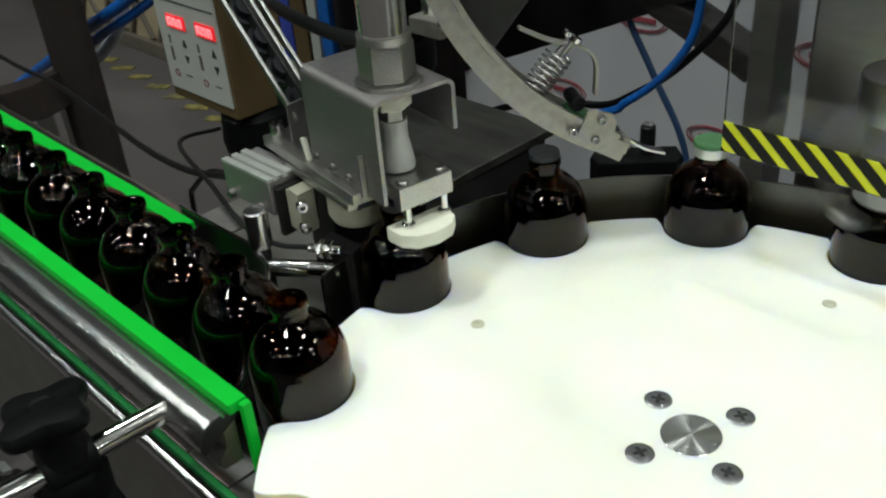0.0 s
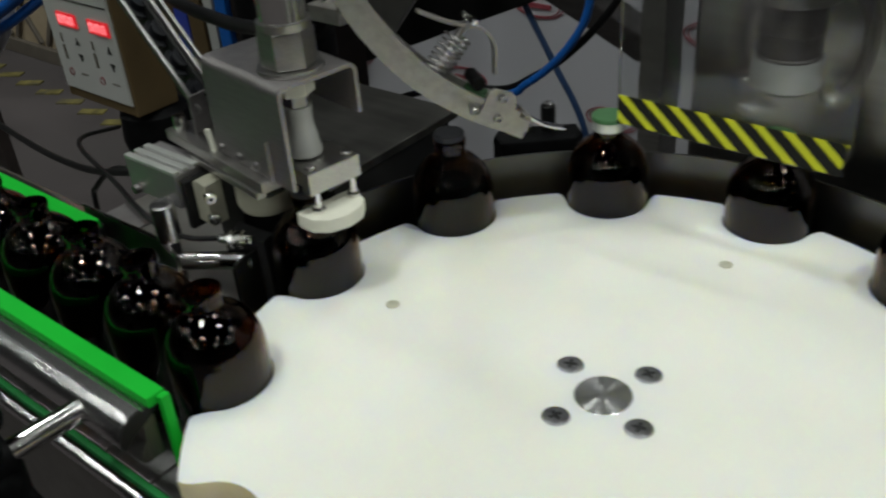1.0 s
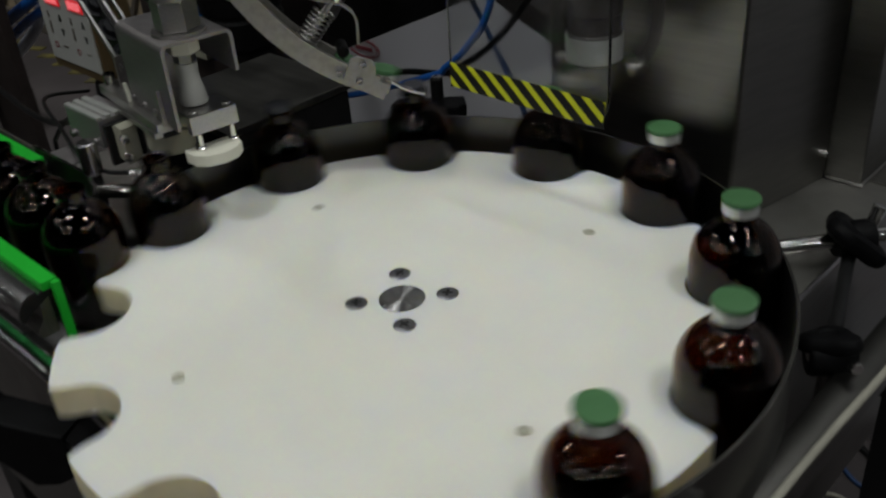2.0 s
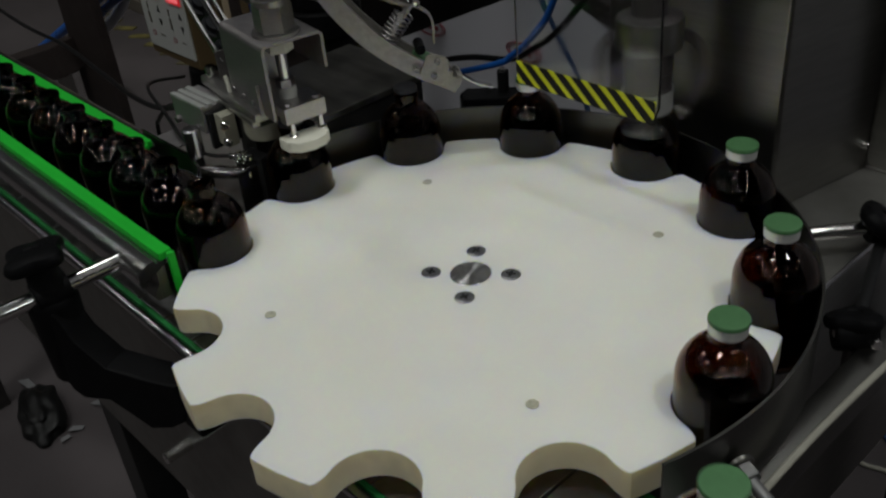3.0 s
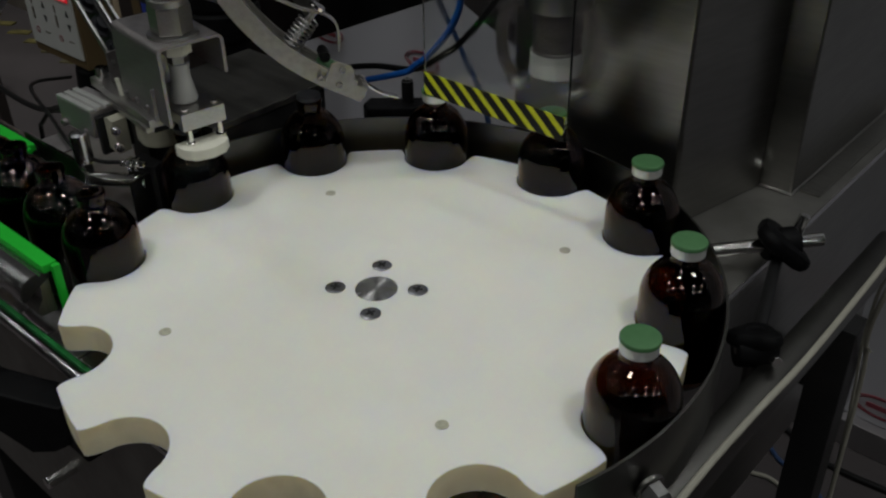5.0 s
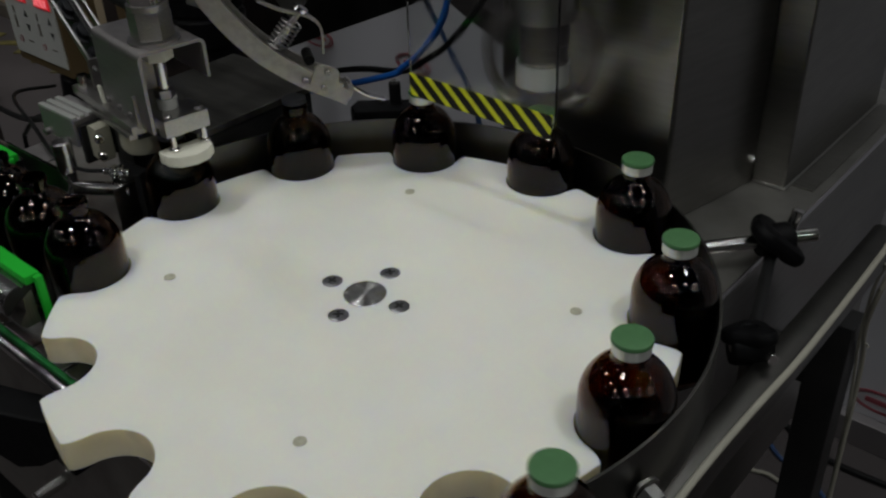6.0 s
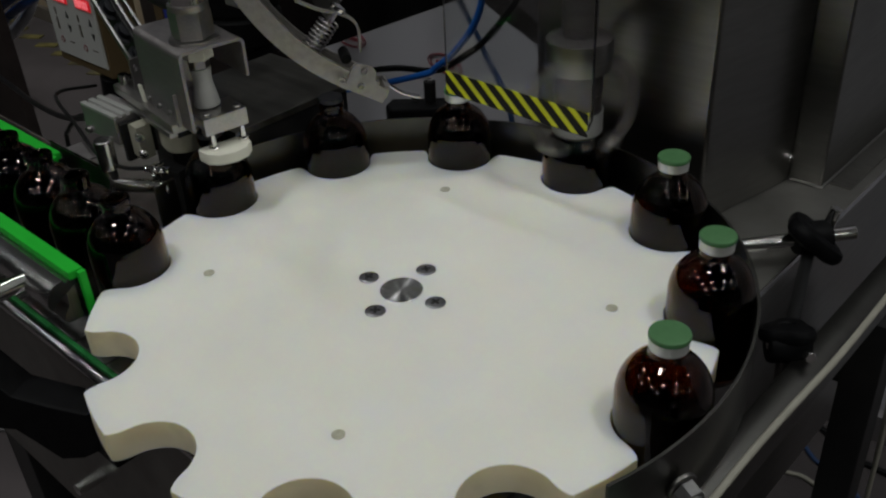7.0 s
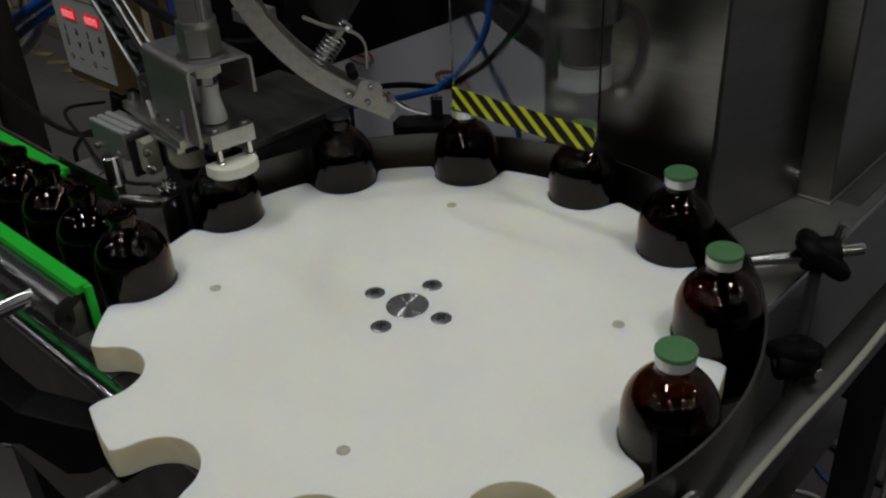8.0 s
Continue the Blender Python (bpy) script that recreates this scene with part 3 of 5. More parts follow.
def guide_rail(name, x0, x1, y, side, z1, label):
    """Green plastic strip with a steel profile on its outer side; side is -1 towards the camera."""
    g = thing(name, (x1, y, 0.93), label, "guide rail", "guide rails")
    i_ = -side
    part("strip", join(box(x0, x1, min(y + side * 0.006, y + i_ * 0.004), max(y + side * 0.006, y + i_ * 0.004), z1 - 0.006, z1, 0.0012), box(x0, x1 - 0.004, y + i_ * 0.0016 - 0.0022, y + i_ * 0.0016 + 0.0022, z1 - 0.0085, z1 - 0.0055, 0.0008)), M_GREEN, g, "bright green plastic strip")
    part("end_plug", box(x1 + 0.0001, x1 + 0.0042, y + i_ * 0.0016 - 0.0028, y + i_ * 0.0016 + 0.0024, z1 - 0.046, z1 - 0.0008, 0.0012), M_GREEN, g, "bright green end plug")
    o = y + side * 0.006
    sec = [(-0.0045, -0.0068), (0.0, -0.0068), (0.0008, -0.0078), (0.0022, -0.0078), (0.0028, -0.0056)]
    sec += [(0.0045 + 0.0118 * math.sin(radians(a)), -0.0185 + 0.0125 * math.cos(radians(a))) for a in range(5, 100, 9)]
    sec += [(0.0152, -0.0215), (0.0128, -0.0212), (0.0110, -0.0190), (-0.0045, -0.0105)]
    path = [Vector((x0, o, z1)), Vector((x1 - 0.004, o, z1))]
    part("profile", sweep(path, [(-side * a, b) for a, b in sec]), M_PROFILE, g, "rolled stainless profile")
    # solid black plate on the cut end, in place of the shaded hollow
    part("end_cap", sweep([Vector((x1 - 0.0039, o, z1)), Vector((x1 - 0.0029, o, z1))], [(-side * a, b) for a, b in sec]), M_BLACKBOX, g, "solid black plate painted for the shade inside the profile")
    sec2 = [(-0.0035, -0.0100), (0.0025, -0.0100), (0.0035, -0.025), (0.0075, -0.030), (0.0085, -0.034), (0.0065, -0.0365), (-0.0035, -0.0365)]
    part("lower_channel", sweep(path, [(-side * a, b) for a, b in sec2]), M_SHEET, g, "dull steel channel")
    return g


guide_rail("guide_rail", -1.3, -0.153, -0.1318, -1, 0.9715, "green infeed guide rail with rounded stainless outer profile")
guide_rail("guide_rail", -1.3, -0.313, -0.0610, 1, 0.9735, "green infeed guide rail on the far side of the chain")
guide = thing("infeed_guide_sheet", (-0.26, -0.062, 0.93), "bent thin steel sheet guiding bottles into the wheel", "guide sheet")
gp = [(-0.335, -0.0505), (-0.262, -0.0500), (-0.236, -0.0560), (-0.214, -0.0700), (-0.2135, -0.0715), (-0.2365, -0.0575), (-0.262, -0.0515), (-0.335, -0.0520)]
part("sheet", slab(gp, 0.915, 0.974), M_BAND, guide)
# chrome bead added along the sheet's top to draw its bright line
part("top_edge", hose([(x_, y_, 0.9744) for x_, y_ in ((-0.335, -0.0512), (-0.300, -0.0510), (-0.262, -0.0507), (-0.236, -0.0567), (-0.2138, -0.0707))], 0.0011, 8), M_CHROME, guide, "chrome bead added to draw the sheet's bright edge line")
part("tab", box(-0.315, -0.282, -0.0495, -0.034, 0.9725, 0.974, 0.0004), M_STEEL, guide)

# ---------------------------------------------------------------- outer guide band
band = thing("outer_guide_band", (0, 0, 0.92), "curved stainless guide band round the star wheel", "guide band")


def arc_sheet(r, th, a0, a1, z0, z1, n=72):
    bm = bmesh.new()
    rows = []
    for i in range(n + 1):
        a = radians(a0 + (a1 - a0) * i / n)
        c, s = math.cos(a), math.sin(a)
        rows.append([bm.verts.new(v) for v in ((r * c, r * s, z0), ((r + th) * c, (r + th) * s, z0), ((r + th) * c, (r + th) * s, z1), (r * c, r * s, z1))])
    for p, q in zip(rows, rows[1:]):
        for i in range(4):
            j = (i + 1) % 4
            bm.faces.new((p[i], p[j], q[j], q[i]))
    bm.faces.new(rows[0])
    bm.faces.new(rows[-1])
    return bm


part("band", arc_sheet(0.2105, 0.0016, -19.5, 191, 0.9095, 0.9700), M_BAND, band)
for a in (70, 150):
    c, s = math.cos(radians(a)), math.sin(radians(a))
    part("foot_stud", rod((0.22 * c, 0.22 * s, 0.9087), (0.22 * c, 0.22 * s, 0.935), 0.004), M_CHROME, band)


def star_knob(name, r, h, arms, parent, m, lobe=0.16):
    """A lobed clamping knob with rounded rims."""
    bm = bmesh.new()
    rings, seg = [], arms * 10
    for f, z in ((0.0, 0.0), (0.78, 0.0), (0.94, h * 0.16), (1.0, h * 0.4), (1.0, h * 0.62), (0.93, h * 0.86), (0.74, h), (0.34, h), (0.28, h * 0.9), (0.0, h * 0.9)):
        if f == 0.0:
            rings.append([bm.verts.new((0, 0, z))])
            continue
        ring = []
        for i in range(seg):
            a = 2 * math.pi * i / seg
            rr = r * f * (1 - lobe + lobe * math.cos(arms * a) * (1 if f > 0.5 else 0))
            ring.append(bm.verts.new((rr * math.cos(a), rr * math.sin(a), z)))
        rings.append(ring)
    for p, q in zip(rings, rings[1:]):
        for i in range(seg):
            j = (i + 1) % seg
            if len(p) == 1:
                bm.faces.new((p[0], q[i], q[j]))
            elif len(q) == 1:
                bm.faces.new((p[i], p[j], q[0]))
            else:
                bm.faces.new((p[i], p[j], q[j], q[i]))
    bm.transform(m)
    return part(name, bm, M_BLACK, parent)


def cross_clamp(label, at, rod_dir, rod_a, rod_b, knob_dir, stem_len, knob_r=0.02, rod_r=0.0058, knob_off=0.022, knob_h=0.011, lobe=0.16, arms=4):
    """Black nylon clamp with a steel rod through it, a lobed knob and a vertical stem."""
    c = thing("rod_clamp", at, label, "clamp", "rod clamps")
    p = Vector(at)
    d, k = Vector(rod_dir).normalized(), Vector(knob_dir).normalized()
    part("rod", rod(p + d * rod_a, p + d * rod_b, rod_r), M_CHROME, c, "polished steel rod")
    mb, lb = rod_matrix(p - d * 0.012, p + d * 0.012)
    part("collar", lathe([(rod_r, 0), (0.0105, 0), (0.0115, 0.002), (0.0115, lb - 0.002), (0.0105, lb), (rod_r, lb)], 24, mb), M_BLACK, c)
    if knob_off > 0.01:
        mk, lk = rod_matrix(p + k * 0.004, p + k * (knob_off + 0.002))
        part("neck", lathe([(0, 0), (0.013, 0), (0.011, lk * 0.6), (0.0095, lk), (0, lk)], 24, mk), M_BLACK, c)
    mk2, _ = rod_matrix(p + k * knob_off, p + k * (knob_off + 0.01))
    star_knob("knob", knob_r, knob_h, arms, c, mk2, lobe)
    if stem_len:
        part("stem", rod(p - Vector((0, 0, 0.006)), p - Vector((0, 0, stem_len)), 0.0045), M_SHEET, c)
    return c


left_clamp = cross_clamp("black lobed clamp with steel rod holding the infeed rail", (-0.197, -0.198, 0.954), (0.12, 1, 0.05), -0.04, 0.055, (-0.12, -0.05, 1), 0, 0.024)
part("body", join(lathe([(0, 0), (0.0135, 0), (0.0155, 0.003), (0.0165, 0.03), (0.0175, 0.062), (0.0155, 0.066), (0, 0.066)], 20, T(-0.199, -0.199, 0.8855)),), M_BLACK, left_clamp)
arm_m = Matrix(((0.882, 0, 0.471, -0.2), (0.471, 0, -0.882, -0.203), (0, 1, 0, 0), (0, 0, 0, 1)))
part("support_arm", slab([(0.014, 0.948), (0.024, 0.925), (0.042, 0.906), (0.07, 0.902), (0.095, 0.90), (0.100, 0.880), (0.094, 0.868), (0.082, 0.860), (0.064, 0.8555), (0.050, 0.866), (0.036, 0.876), (0.014, 0.8735), (0.006, 0.880), (0.0, 0.90), (0.002, 0.94)], -0.012, 0.012, 0.003, arm_m), M_BLACK, left_clamp)
part("arm_foot", box(-0.135, -0.095, -0.167, -0.1462, 0.862, 0.898, 0.003), M_BLACK, left_clamp)
part("end_nut", hexnut((-0.1985, -0.25, 0.956), (-0.198, -0.238, 0.9562), 0.0085), M_CHROME, left_clamp)

RC = Vector((0.158, 0.2465, 0.928))
LC = Vector((0.196, 0.130, 0.924))
right_clamp = cross_clamp("black lobed clamp gripping a steel rod beside the guide band", RC, (0.05, 0.061, 0.0), -0.06, 0.032, (0.465, 0.465, 0.785), 0.02, 0.026, 0.0050, -0.006, 0.013, 0.14, 3)
part("bolt", rod(RC + Vector((0.006, 0.010, 0.004)), RC + Vector((0.009, 0.013, 0.021)), 0.004), M_CHROME, right_clamp)
low_clamp = cross_clamp("black clamp on a vertical stem beside the table", LC, (-0.5, -0.4, 0.0), -0.012, 0.012, (-0.25, 0.24, 0.93), 0.075, 0.0185, 0.004, 0.003, 0.010, 0.15, 3)
part("link_bar", rod(LC + Vector((0, 0, -0.002)), RC + Vector((0, 0, -0.012)), 0.0042), M_BLACKBOX, low_clamp)
part("end_nut", hexnut(LC + Vector((0.015, -0.009, 0.006)), LC + Vector((0.019, -0.012, 0.007)), 0.0034), M_CHROME, low_clamp)
stud = thing("band_stud", (0.22, -0.02, 0.94), "threaded stud with hex nut through the guide band", "stud")
part("rod", rod((0.2122, -0.026, 0.944), (0.30, -0.056, 0.928), 0.0034), M_ZINC, stud)
part("nut", hexnut((0.2150, -0.0270, 0.9435), (0.2225, -0.0296, 0.9421), 0.0064), M_ZINC, stud)
part("washer", rod((0.2123, -0.0260, 0.944), (0.2150, -0.0270, 0.9435), 0.0082), M_TOWER, stud)

back_clamp = thing("black_rod_block", (-0.171, 0.2, 0.95), "black nylon rod block with steel stud behind the guide band", "clamp", "rod clamps")
part("body", slab([(-0.027, -0.013), (0.025, -0.013), (0.031, -0.004), (0.029, 0.012), (-0.026, 0.013), (-0.031, 0.0)], 0, 0.022, 0.003, T(-0.171, 0.200, 0.938) @ Matrix.Rotation(0.72, 4, "Z")), M_BLACK, back_clamp)
part("stud", rod((-0.167, 0.207, 0.9602), (-0.167, 0.207, 0.979), 0.0052), M_BLACKHOSE, back_clamp, "black stud")
part("stud_screw", cap_screw((-0.167, 0.207, 0.9792), (-0.167, 0.207, 0.981), 0.0036), M_CHROME, back_clamp)
part("screw", cap_screw((-0.176, 0.198, 0.9602), (-0.176, 0.198, 0.965), 0.003), M_CHROME, back_clamp)
part("foot", rod((-0.158, 0.184, 0.949), (-0.1438, 0.1563, 0.949), 0.005), M_CHROME, back_clamp)

# ---------------------------------------------------------------- stopper station
stn = thing("stopper_station", (-0.185, 0, 0.909), "stainless stopper inserting station with bracket and air cylinder", "stopper station")
part("base_plate", box(-0.290, -0.1855, -0.0262, 0.0200, 1.0120, 1.0185, 0.0006), M_STEEL_H, stn)
st_block = part("end_block", join(box(-0.1850, -0.1590, -0.0137, 0.0189, 1.0187, 1.0275, 0.0007), box(-0.1660, -0.1590, -0.0137, 0.0189, 1.0150, 1.0200, 0.0007)), M_STEEL_H, stn)
for y in (-0.0085, 0.0145):
    part("plate_screw", disc(0.003, 0.0016, T(-0.164, y, 1.0277)), M_SCREW, st_block)
    part("guide_pin", rod((-0.162, y, 0.998), (-0.162, y, 1.0149), 0.0020), M_CHROME, stn)
    part("pin_collar", disc(0.0036, 0.002, T(-0.162, y, 1.0037)), M_CHROME, stn)
# half-moon neck guide
moon = [(-0.167, -0.0178), (-0.1575, -0.0165), (-0.1505, -0.0105), (-0.1478, 0.0), (-0.1500, 0.0105), (-0.1560, 0.0165), (-0.166, 0.0182), (-0.1695, 0.0172), (-0.1700, 0.0095), (-0.1695, 0.0035), (-0.1695, -0.0035), (-0.1700, -0.0095), (-0.1700, -0.0170)]
part("neck_guide", slab(moon, 0.9955, 1.0035, 0.0008), M_NYLON, stn, "ivory nylon half-moon neck guide")


def u_bracket(x0, x1, y0, y1, z0, z1, th, r):
    """Inverted U of sheet, open towards +x; the far flank is shorter."""
    n, sec = 6, []
    out, inn = [], []
    for cy, a0 in ((y0 + r, 180), (y1 - r, 90)):
        for i in range(n + 1):
            a = radians(a0 - 90 * i / n)
            out.append((cy + r * math.cos(a), z1 - r + r * math.sin(a)))
            inn.append((cy + (r - th) * math.cos(a), z1 - r + (r - th) * math.sin(a)))
    sec = [(y0, z0)] + out + [(y1, z0 + 0.028), (y1 - th, z0 + 0.028)] + inn[::-1] + [(y0 + th, z0)]
    bm = bmesh.new()
    A = [bm.verts.new((x0, y, z)) for y, z in sec]
    B = [bm.verts.new((x1, y, z)) for y, z in sec]
    for i in range(len(sec)):
        j = (i + 1) % len(sec)
        bm.faces.new((A[i], A[j], B[j], B[i]))
    bm.faces.new(A)
    bm.faces.new(B)
    return bm


st_bracket = part("bracket", u_bracket(-0.2375, -0.1635, -0.0205, 0.0275, 1.0188, 1.0745, 0.0022, 0.005), M_STEEL, stn, "folded brushed stainless bracket")
part("bracket_rear", box(-0.2410, -0.2380, -0.012, 0.022, 1.0187, 1.072, 0.0006), M_STEEL, stn)
part("guard_lug", slab([(-0.181, 1.0190), (-0.1785, 1.0190), (-0.1785, 1.041), (-0.1795, 1.0425), (-0.181, 1.041)], 0, 0.003, 0.0003, Matrix.Translation((0, -0.0207, 0)) @ Matrix.Rotation(math.pi / 2, 4, "X")), M_STEEL, stn)
for x in (-0.2315, -0.213, -0.196):
    part("bracket_screw", cap_screw((x, -0.0207, 1.0235), (x, -0.0227, 1.0235), 0.0022), M_SCREW, st_bracket)
CY_X, CY_Y = -0.1825, 0.001
part("cylinder_nut", join(lathe([(0, 0), (0.0170, 0), (0.0170, 0.002), (0, 0.002)], 32, T(CY_X, CY_Y, 1.0747)), lathe([(0, 0), (0.0137, 0.0005), (0.0142, 0.0015), (0.0142, 0.0175), (0.0133, 0.019), (0, 0.019)], 6, T(CY_X, CY_Y, 1.0767)),
                          lathe([(0, 0), (0.0133, 0), (0.0135, 0.004), (0, 0.004)], 28, T(CY_X, CY_Y, 1.0958))), M_STEEL_H, stn)
part("cylinder_tube", lathe([(0, 0), (0.0118, 0), (0.0118, 0.16), (0, 0.16)], 32, T(CY_X, CY_Y, 1.0999)), M_CHROME, stn, "polished cylinder tube")
part("lower_nut", hexnut((CY_X, CY_Y, 1.0615), (CY_X, CY_Y, 1.0715), 0.0105), M_NYLON, stn)
part("white_tab", slab([(-0.2465, 1.030), (-0.2415, 1.031), (-0.2375, 1.0135), (-0.2405, 1.0125)], 0, 0.002, 0.0002, Matrix.Translation((0, -0.0205, 0)) @ Matrix.Rotation(math.pi / 2, 4, "X")), M_NYLON, stn)
part("support_column", box(-0.29, -0.255, -0.005, 0.0195, 0.909, 1.0118, 0.001), M_BLACKBOX, stn)
part("slide_bar", box(-0.262, -0.190, -0.0275, -0.0215, 1.0075, 1.0115, 0.0006), M_STEEL_H, stn)
part("slide_seat", box(-0.262, -0.190, -0.0214, -0.0100, 1.0060, 1.0098, 0.0006), M_BLACKBOX, stn)
stn.rotation_euler = (0, 0, radians(-9))

grip = thing("pneumatic_gripper", (-0.28, -0.02, 0.984), "extruded aluminium pneumatic gripper under the station plate", "gripper")
g_body = part("gripper_body", box(-0.304, -0.2565, -0.0335, -0.0075, 0.9865, 1.0075, 0.001), M_ALU, grip, "extruded aluminium body")
for y_ in (-0.0335, -0.0268, -0.0200):
    part("top_rib", box(-0.3038, -0.2567, y_, y_ + 0.0042, 1.0076, 1.0096, 0.0004), M_ALUCAP, g_body, "bright extruded rib")
for x in (-0.297, -0.268):
    part("body_screw", cap_screw((x, -0.0337, 0.989), (x, -0.037, 0.989), 0.0028), M_SCREW, g_body)
part("jaw_plate", box(-0.2560, -0.2515, -0.0315, -0.006, 0.974, 1.004, 0.0006), M_BLACKBOX, grip)
g_spacer = part("white_spacer", slab([(-0.2510, 0.979), (-0.2395, 0.977), (-0.2395, 1.003), (-0.247, 1.005), (-0.2510, 1.003)], 0, 0.012, 0.0008, Matrix.Translation((0, -0.015, 0)) @ Matrix.Rotation(math.pi / 2, 4, "X")), M_CUP, grip)
for z in (0.984, 0.9975):
    part("jaw_screw", cap_screw((-0.2375, -0.0263, z), (-0.2335, -0.0285, z), 0.0034), M_CHROME, g_spacer)
part("stopper_cup", lathe([(0, 0), (0.015, 0), (0.017, 0.004), (0.017, 0.016), (0.015, 0.018), (0, 0.018)], 28, T(-0.218, -0.002, 0.9870)), M_CUP, grip, "ivory plastic stopper cup")

pusher = tagged(part("stopper_pusher", join(lathe([(0, 0), (0.0088, 0), (0.0092, 0.001), (0.0086, 0.006), (0.0068, 0.016), (0.0066, 0.02), (0.0072, 0.027), (0, 0.027)], 28),), M_CONE, None, local=True),
                "tapered white plastic pusher of the stopper station", "pusher")
part("clamp_nut", hexnut((0, 0, 0.0272), (0, 0, 0.0332), 0.0072), M_SCREW, pusher, local=True)
part("piston_rod", rod((0, 0, 0.0335), (0, 0, 0.11), 0.0042), M_CHROME, pusher, local=True)

# stopper chute
chute = thing("stopper_chute", (-0.275, 0, 1.02), "inclined steel rail chute filled with dark stoppers", "chute")
cd = Vector((-0.068, 0.004, 0.064)).normalized()
c0 = Vector((-0.2665, 0.0095, 1.032))
cn = Vector((0.69, 0, 0.73)).normalized()
for off_y, off_n in ((-0.0105, 0.0), (0.0115, 0.0), (0.001, 0.0075)):
    p = c0 + Vector((0, off_y, 0)) + cn * off_n
    m_, l_ = rod_matrix(p, p + cd * 0.45)
    part("rail", box(-0.0011, 0.0011, -0.0018, 0.0018, 0, l_, 0.0004, m_), M_SCREW, chute)
m_, l_ = rod_matrix(c0 - cn * 0.007, c0 - cn * 0.007 + cd * 0.45)
part("backing", box(-0.0125, 0.0125, -0.0012, 0.0012, 0, l_, 0.0003, m_ @ Matrix.Rotation(math.pi / 2, 4, "Z")), M_BLACKBOX, chute)
part("foot_bracket", box(-0.2705, -0.2690, -0.0045, 0.0205, 1.0187, 1.042, 0.0005), M_STEEL, chute)
part("foot_screw", cap_screw((-0.284, -0.004, 1.0187), (-0.284, -0.004, 1.0275), 0.0042), M_CHROME, chute)
for k in range(20):
    p = c0 + cd * (0.012 + 0.0215 * k) - cn * 0.0045
    bm_ = lathe([(0, 0), (0.0095, 0), (0.0098, 0.001), (0.0098, 0.003), (0.0066, 0.0036), (0.0064, 0.0085), (0, 0.0085)], 16, Matrix.Translation(p) @ cn.to_track_quat("Z", "Y").to_matrix().to_4x4())
    part("stopper", bm_, M_DARKRUBBER, chute)

# control of the chute: small chrome bolt, bar and sensor cable
bolt = thing("chrome_clamp_bolt", (-0.253, -0.047, 0.909), "round-headed chrome clamp bolt", "bolt")
part("head", lathe([(0, 0), (0.0064, 0), (0.0068, 0.0006), (0.0068, 0.0225), (0.0060, 0.0235), (0, 0.0235)], 28, T(-0.253, -0.0475, 0.975)), M_PROFILE, bolt)
part("shank", rod((-0.253, -0.0475, 0.9087), (-0.253, -0.0475, 0.9748), 0.0048), M_BLACKBOX, bolt)
bar = thing("guide_support_bar", (-0.23, -0.045, 0.96), "short polished steel bar holding the guide sheet", "bar")
part("bar", rod((-0.246, -0.0505, 0.9645), (-0.210, -0.026, 0.9645), 0.0052), M_CHROME, bar)
sensor = thing("cable_sensor", (-0.214, -0.028, 0.978), "slim proximity sensor with brass nuts on a black cable", "sensor")
part("barrel", rod((-0.2255, -0.0345, 0.978), (-0.2075, -0.0255, 0.9785), 0.0026), M_CHROME, sensor)
for f_ in (0.35, 0.6):
    p = Vector((-0.2255, -0.0345, 0.978)).lerp(Vector((-0.2075, -0.0255, 0.9785)), f_)
    part("nut", hexnut(p, p + Vector((0.0027, 0.0013, 0)), 0.0052), M_CHROME, sensor)
part("cable", hose([(-0.2255, -0.0345, 0.978), (-0.246, -0.042, 0.976), (-0.275, -0.044, 0.979), (-0.33, -0.03, 0.982), (-0.42, 0.0, 0.975), (-0.47, 0.06, 0.95)], 0.0016), M_BLACKHOSE, sensor)
part("bracket", slab([(-0.226, -0.03), (-0.205, -0.02), (-0.208, -0.01), (-0.235, -0.012)], 0.9087, 0.975, 0.0005), M_BLACKBOX, sensor)
loop = thing("black_cable", (-0.32, 0.0, 0.97), "thin black cable looping behind the infeed", "cable", "cables")
part("wire", hose([(-0.303, -0.026, 0.988), (-0.330, -0.018, 0.985), (-0.368, -0.01, 0.971), (-0.393, -0.01, 0.952), (-0.402, -0.01, 0.938), (-0.404, -0.01, 0.88), (-0.40, -0.01, 0.80)], 0.002), M_BLACKHOSE, loop)
loop2 = thing("black_cable", (-0.9, 0.1, 0.8), "long black cable sagging past the rack", "cable", "cables")
part("wire", hose([(-0.303, -0.02, 0.990), (-0.327, -0.02, 0.985), (-0.42, 0.0, 0.953), (-0.522, 0.02, 0.932), (-0.659, 0.05, 0.911), (-0.841, 0.08, 0.896), (-1.056, 0.1, 0.878), (-1.5, 0.14, 0.87)], 0.0026), M_BLACKHOSE, loop2)

# ---------------------------------------------------------------- cap chute
CH = Vector((-0.134, 0.104, 0))
cdir = Vector((0.571, 0.821, 0))
capch = thing("cap_chute", (-0.15, 0.08, 1.03), "curved cast chute bringing green caps to the bottles", "chute")


def on_chute(s, z, side=0.0):
    p = CH + cdir * s
    q = Vector((0.821, -0.571, 0)) * side
    return Vector((p.x + q.x, p.y + q.y, z))


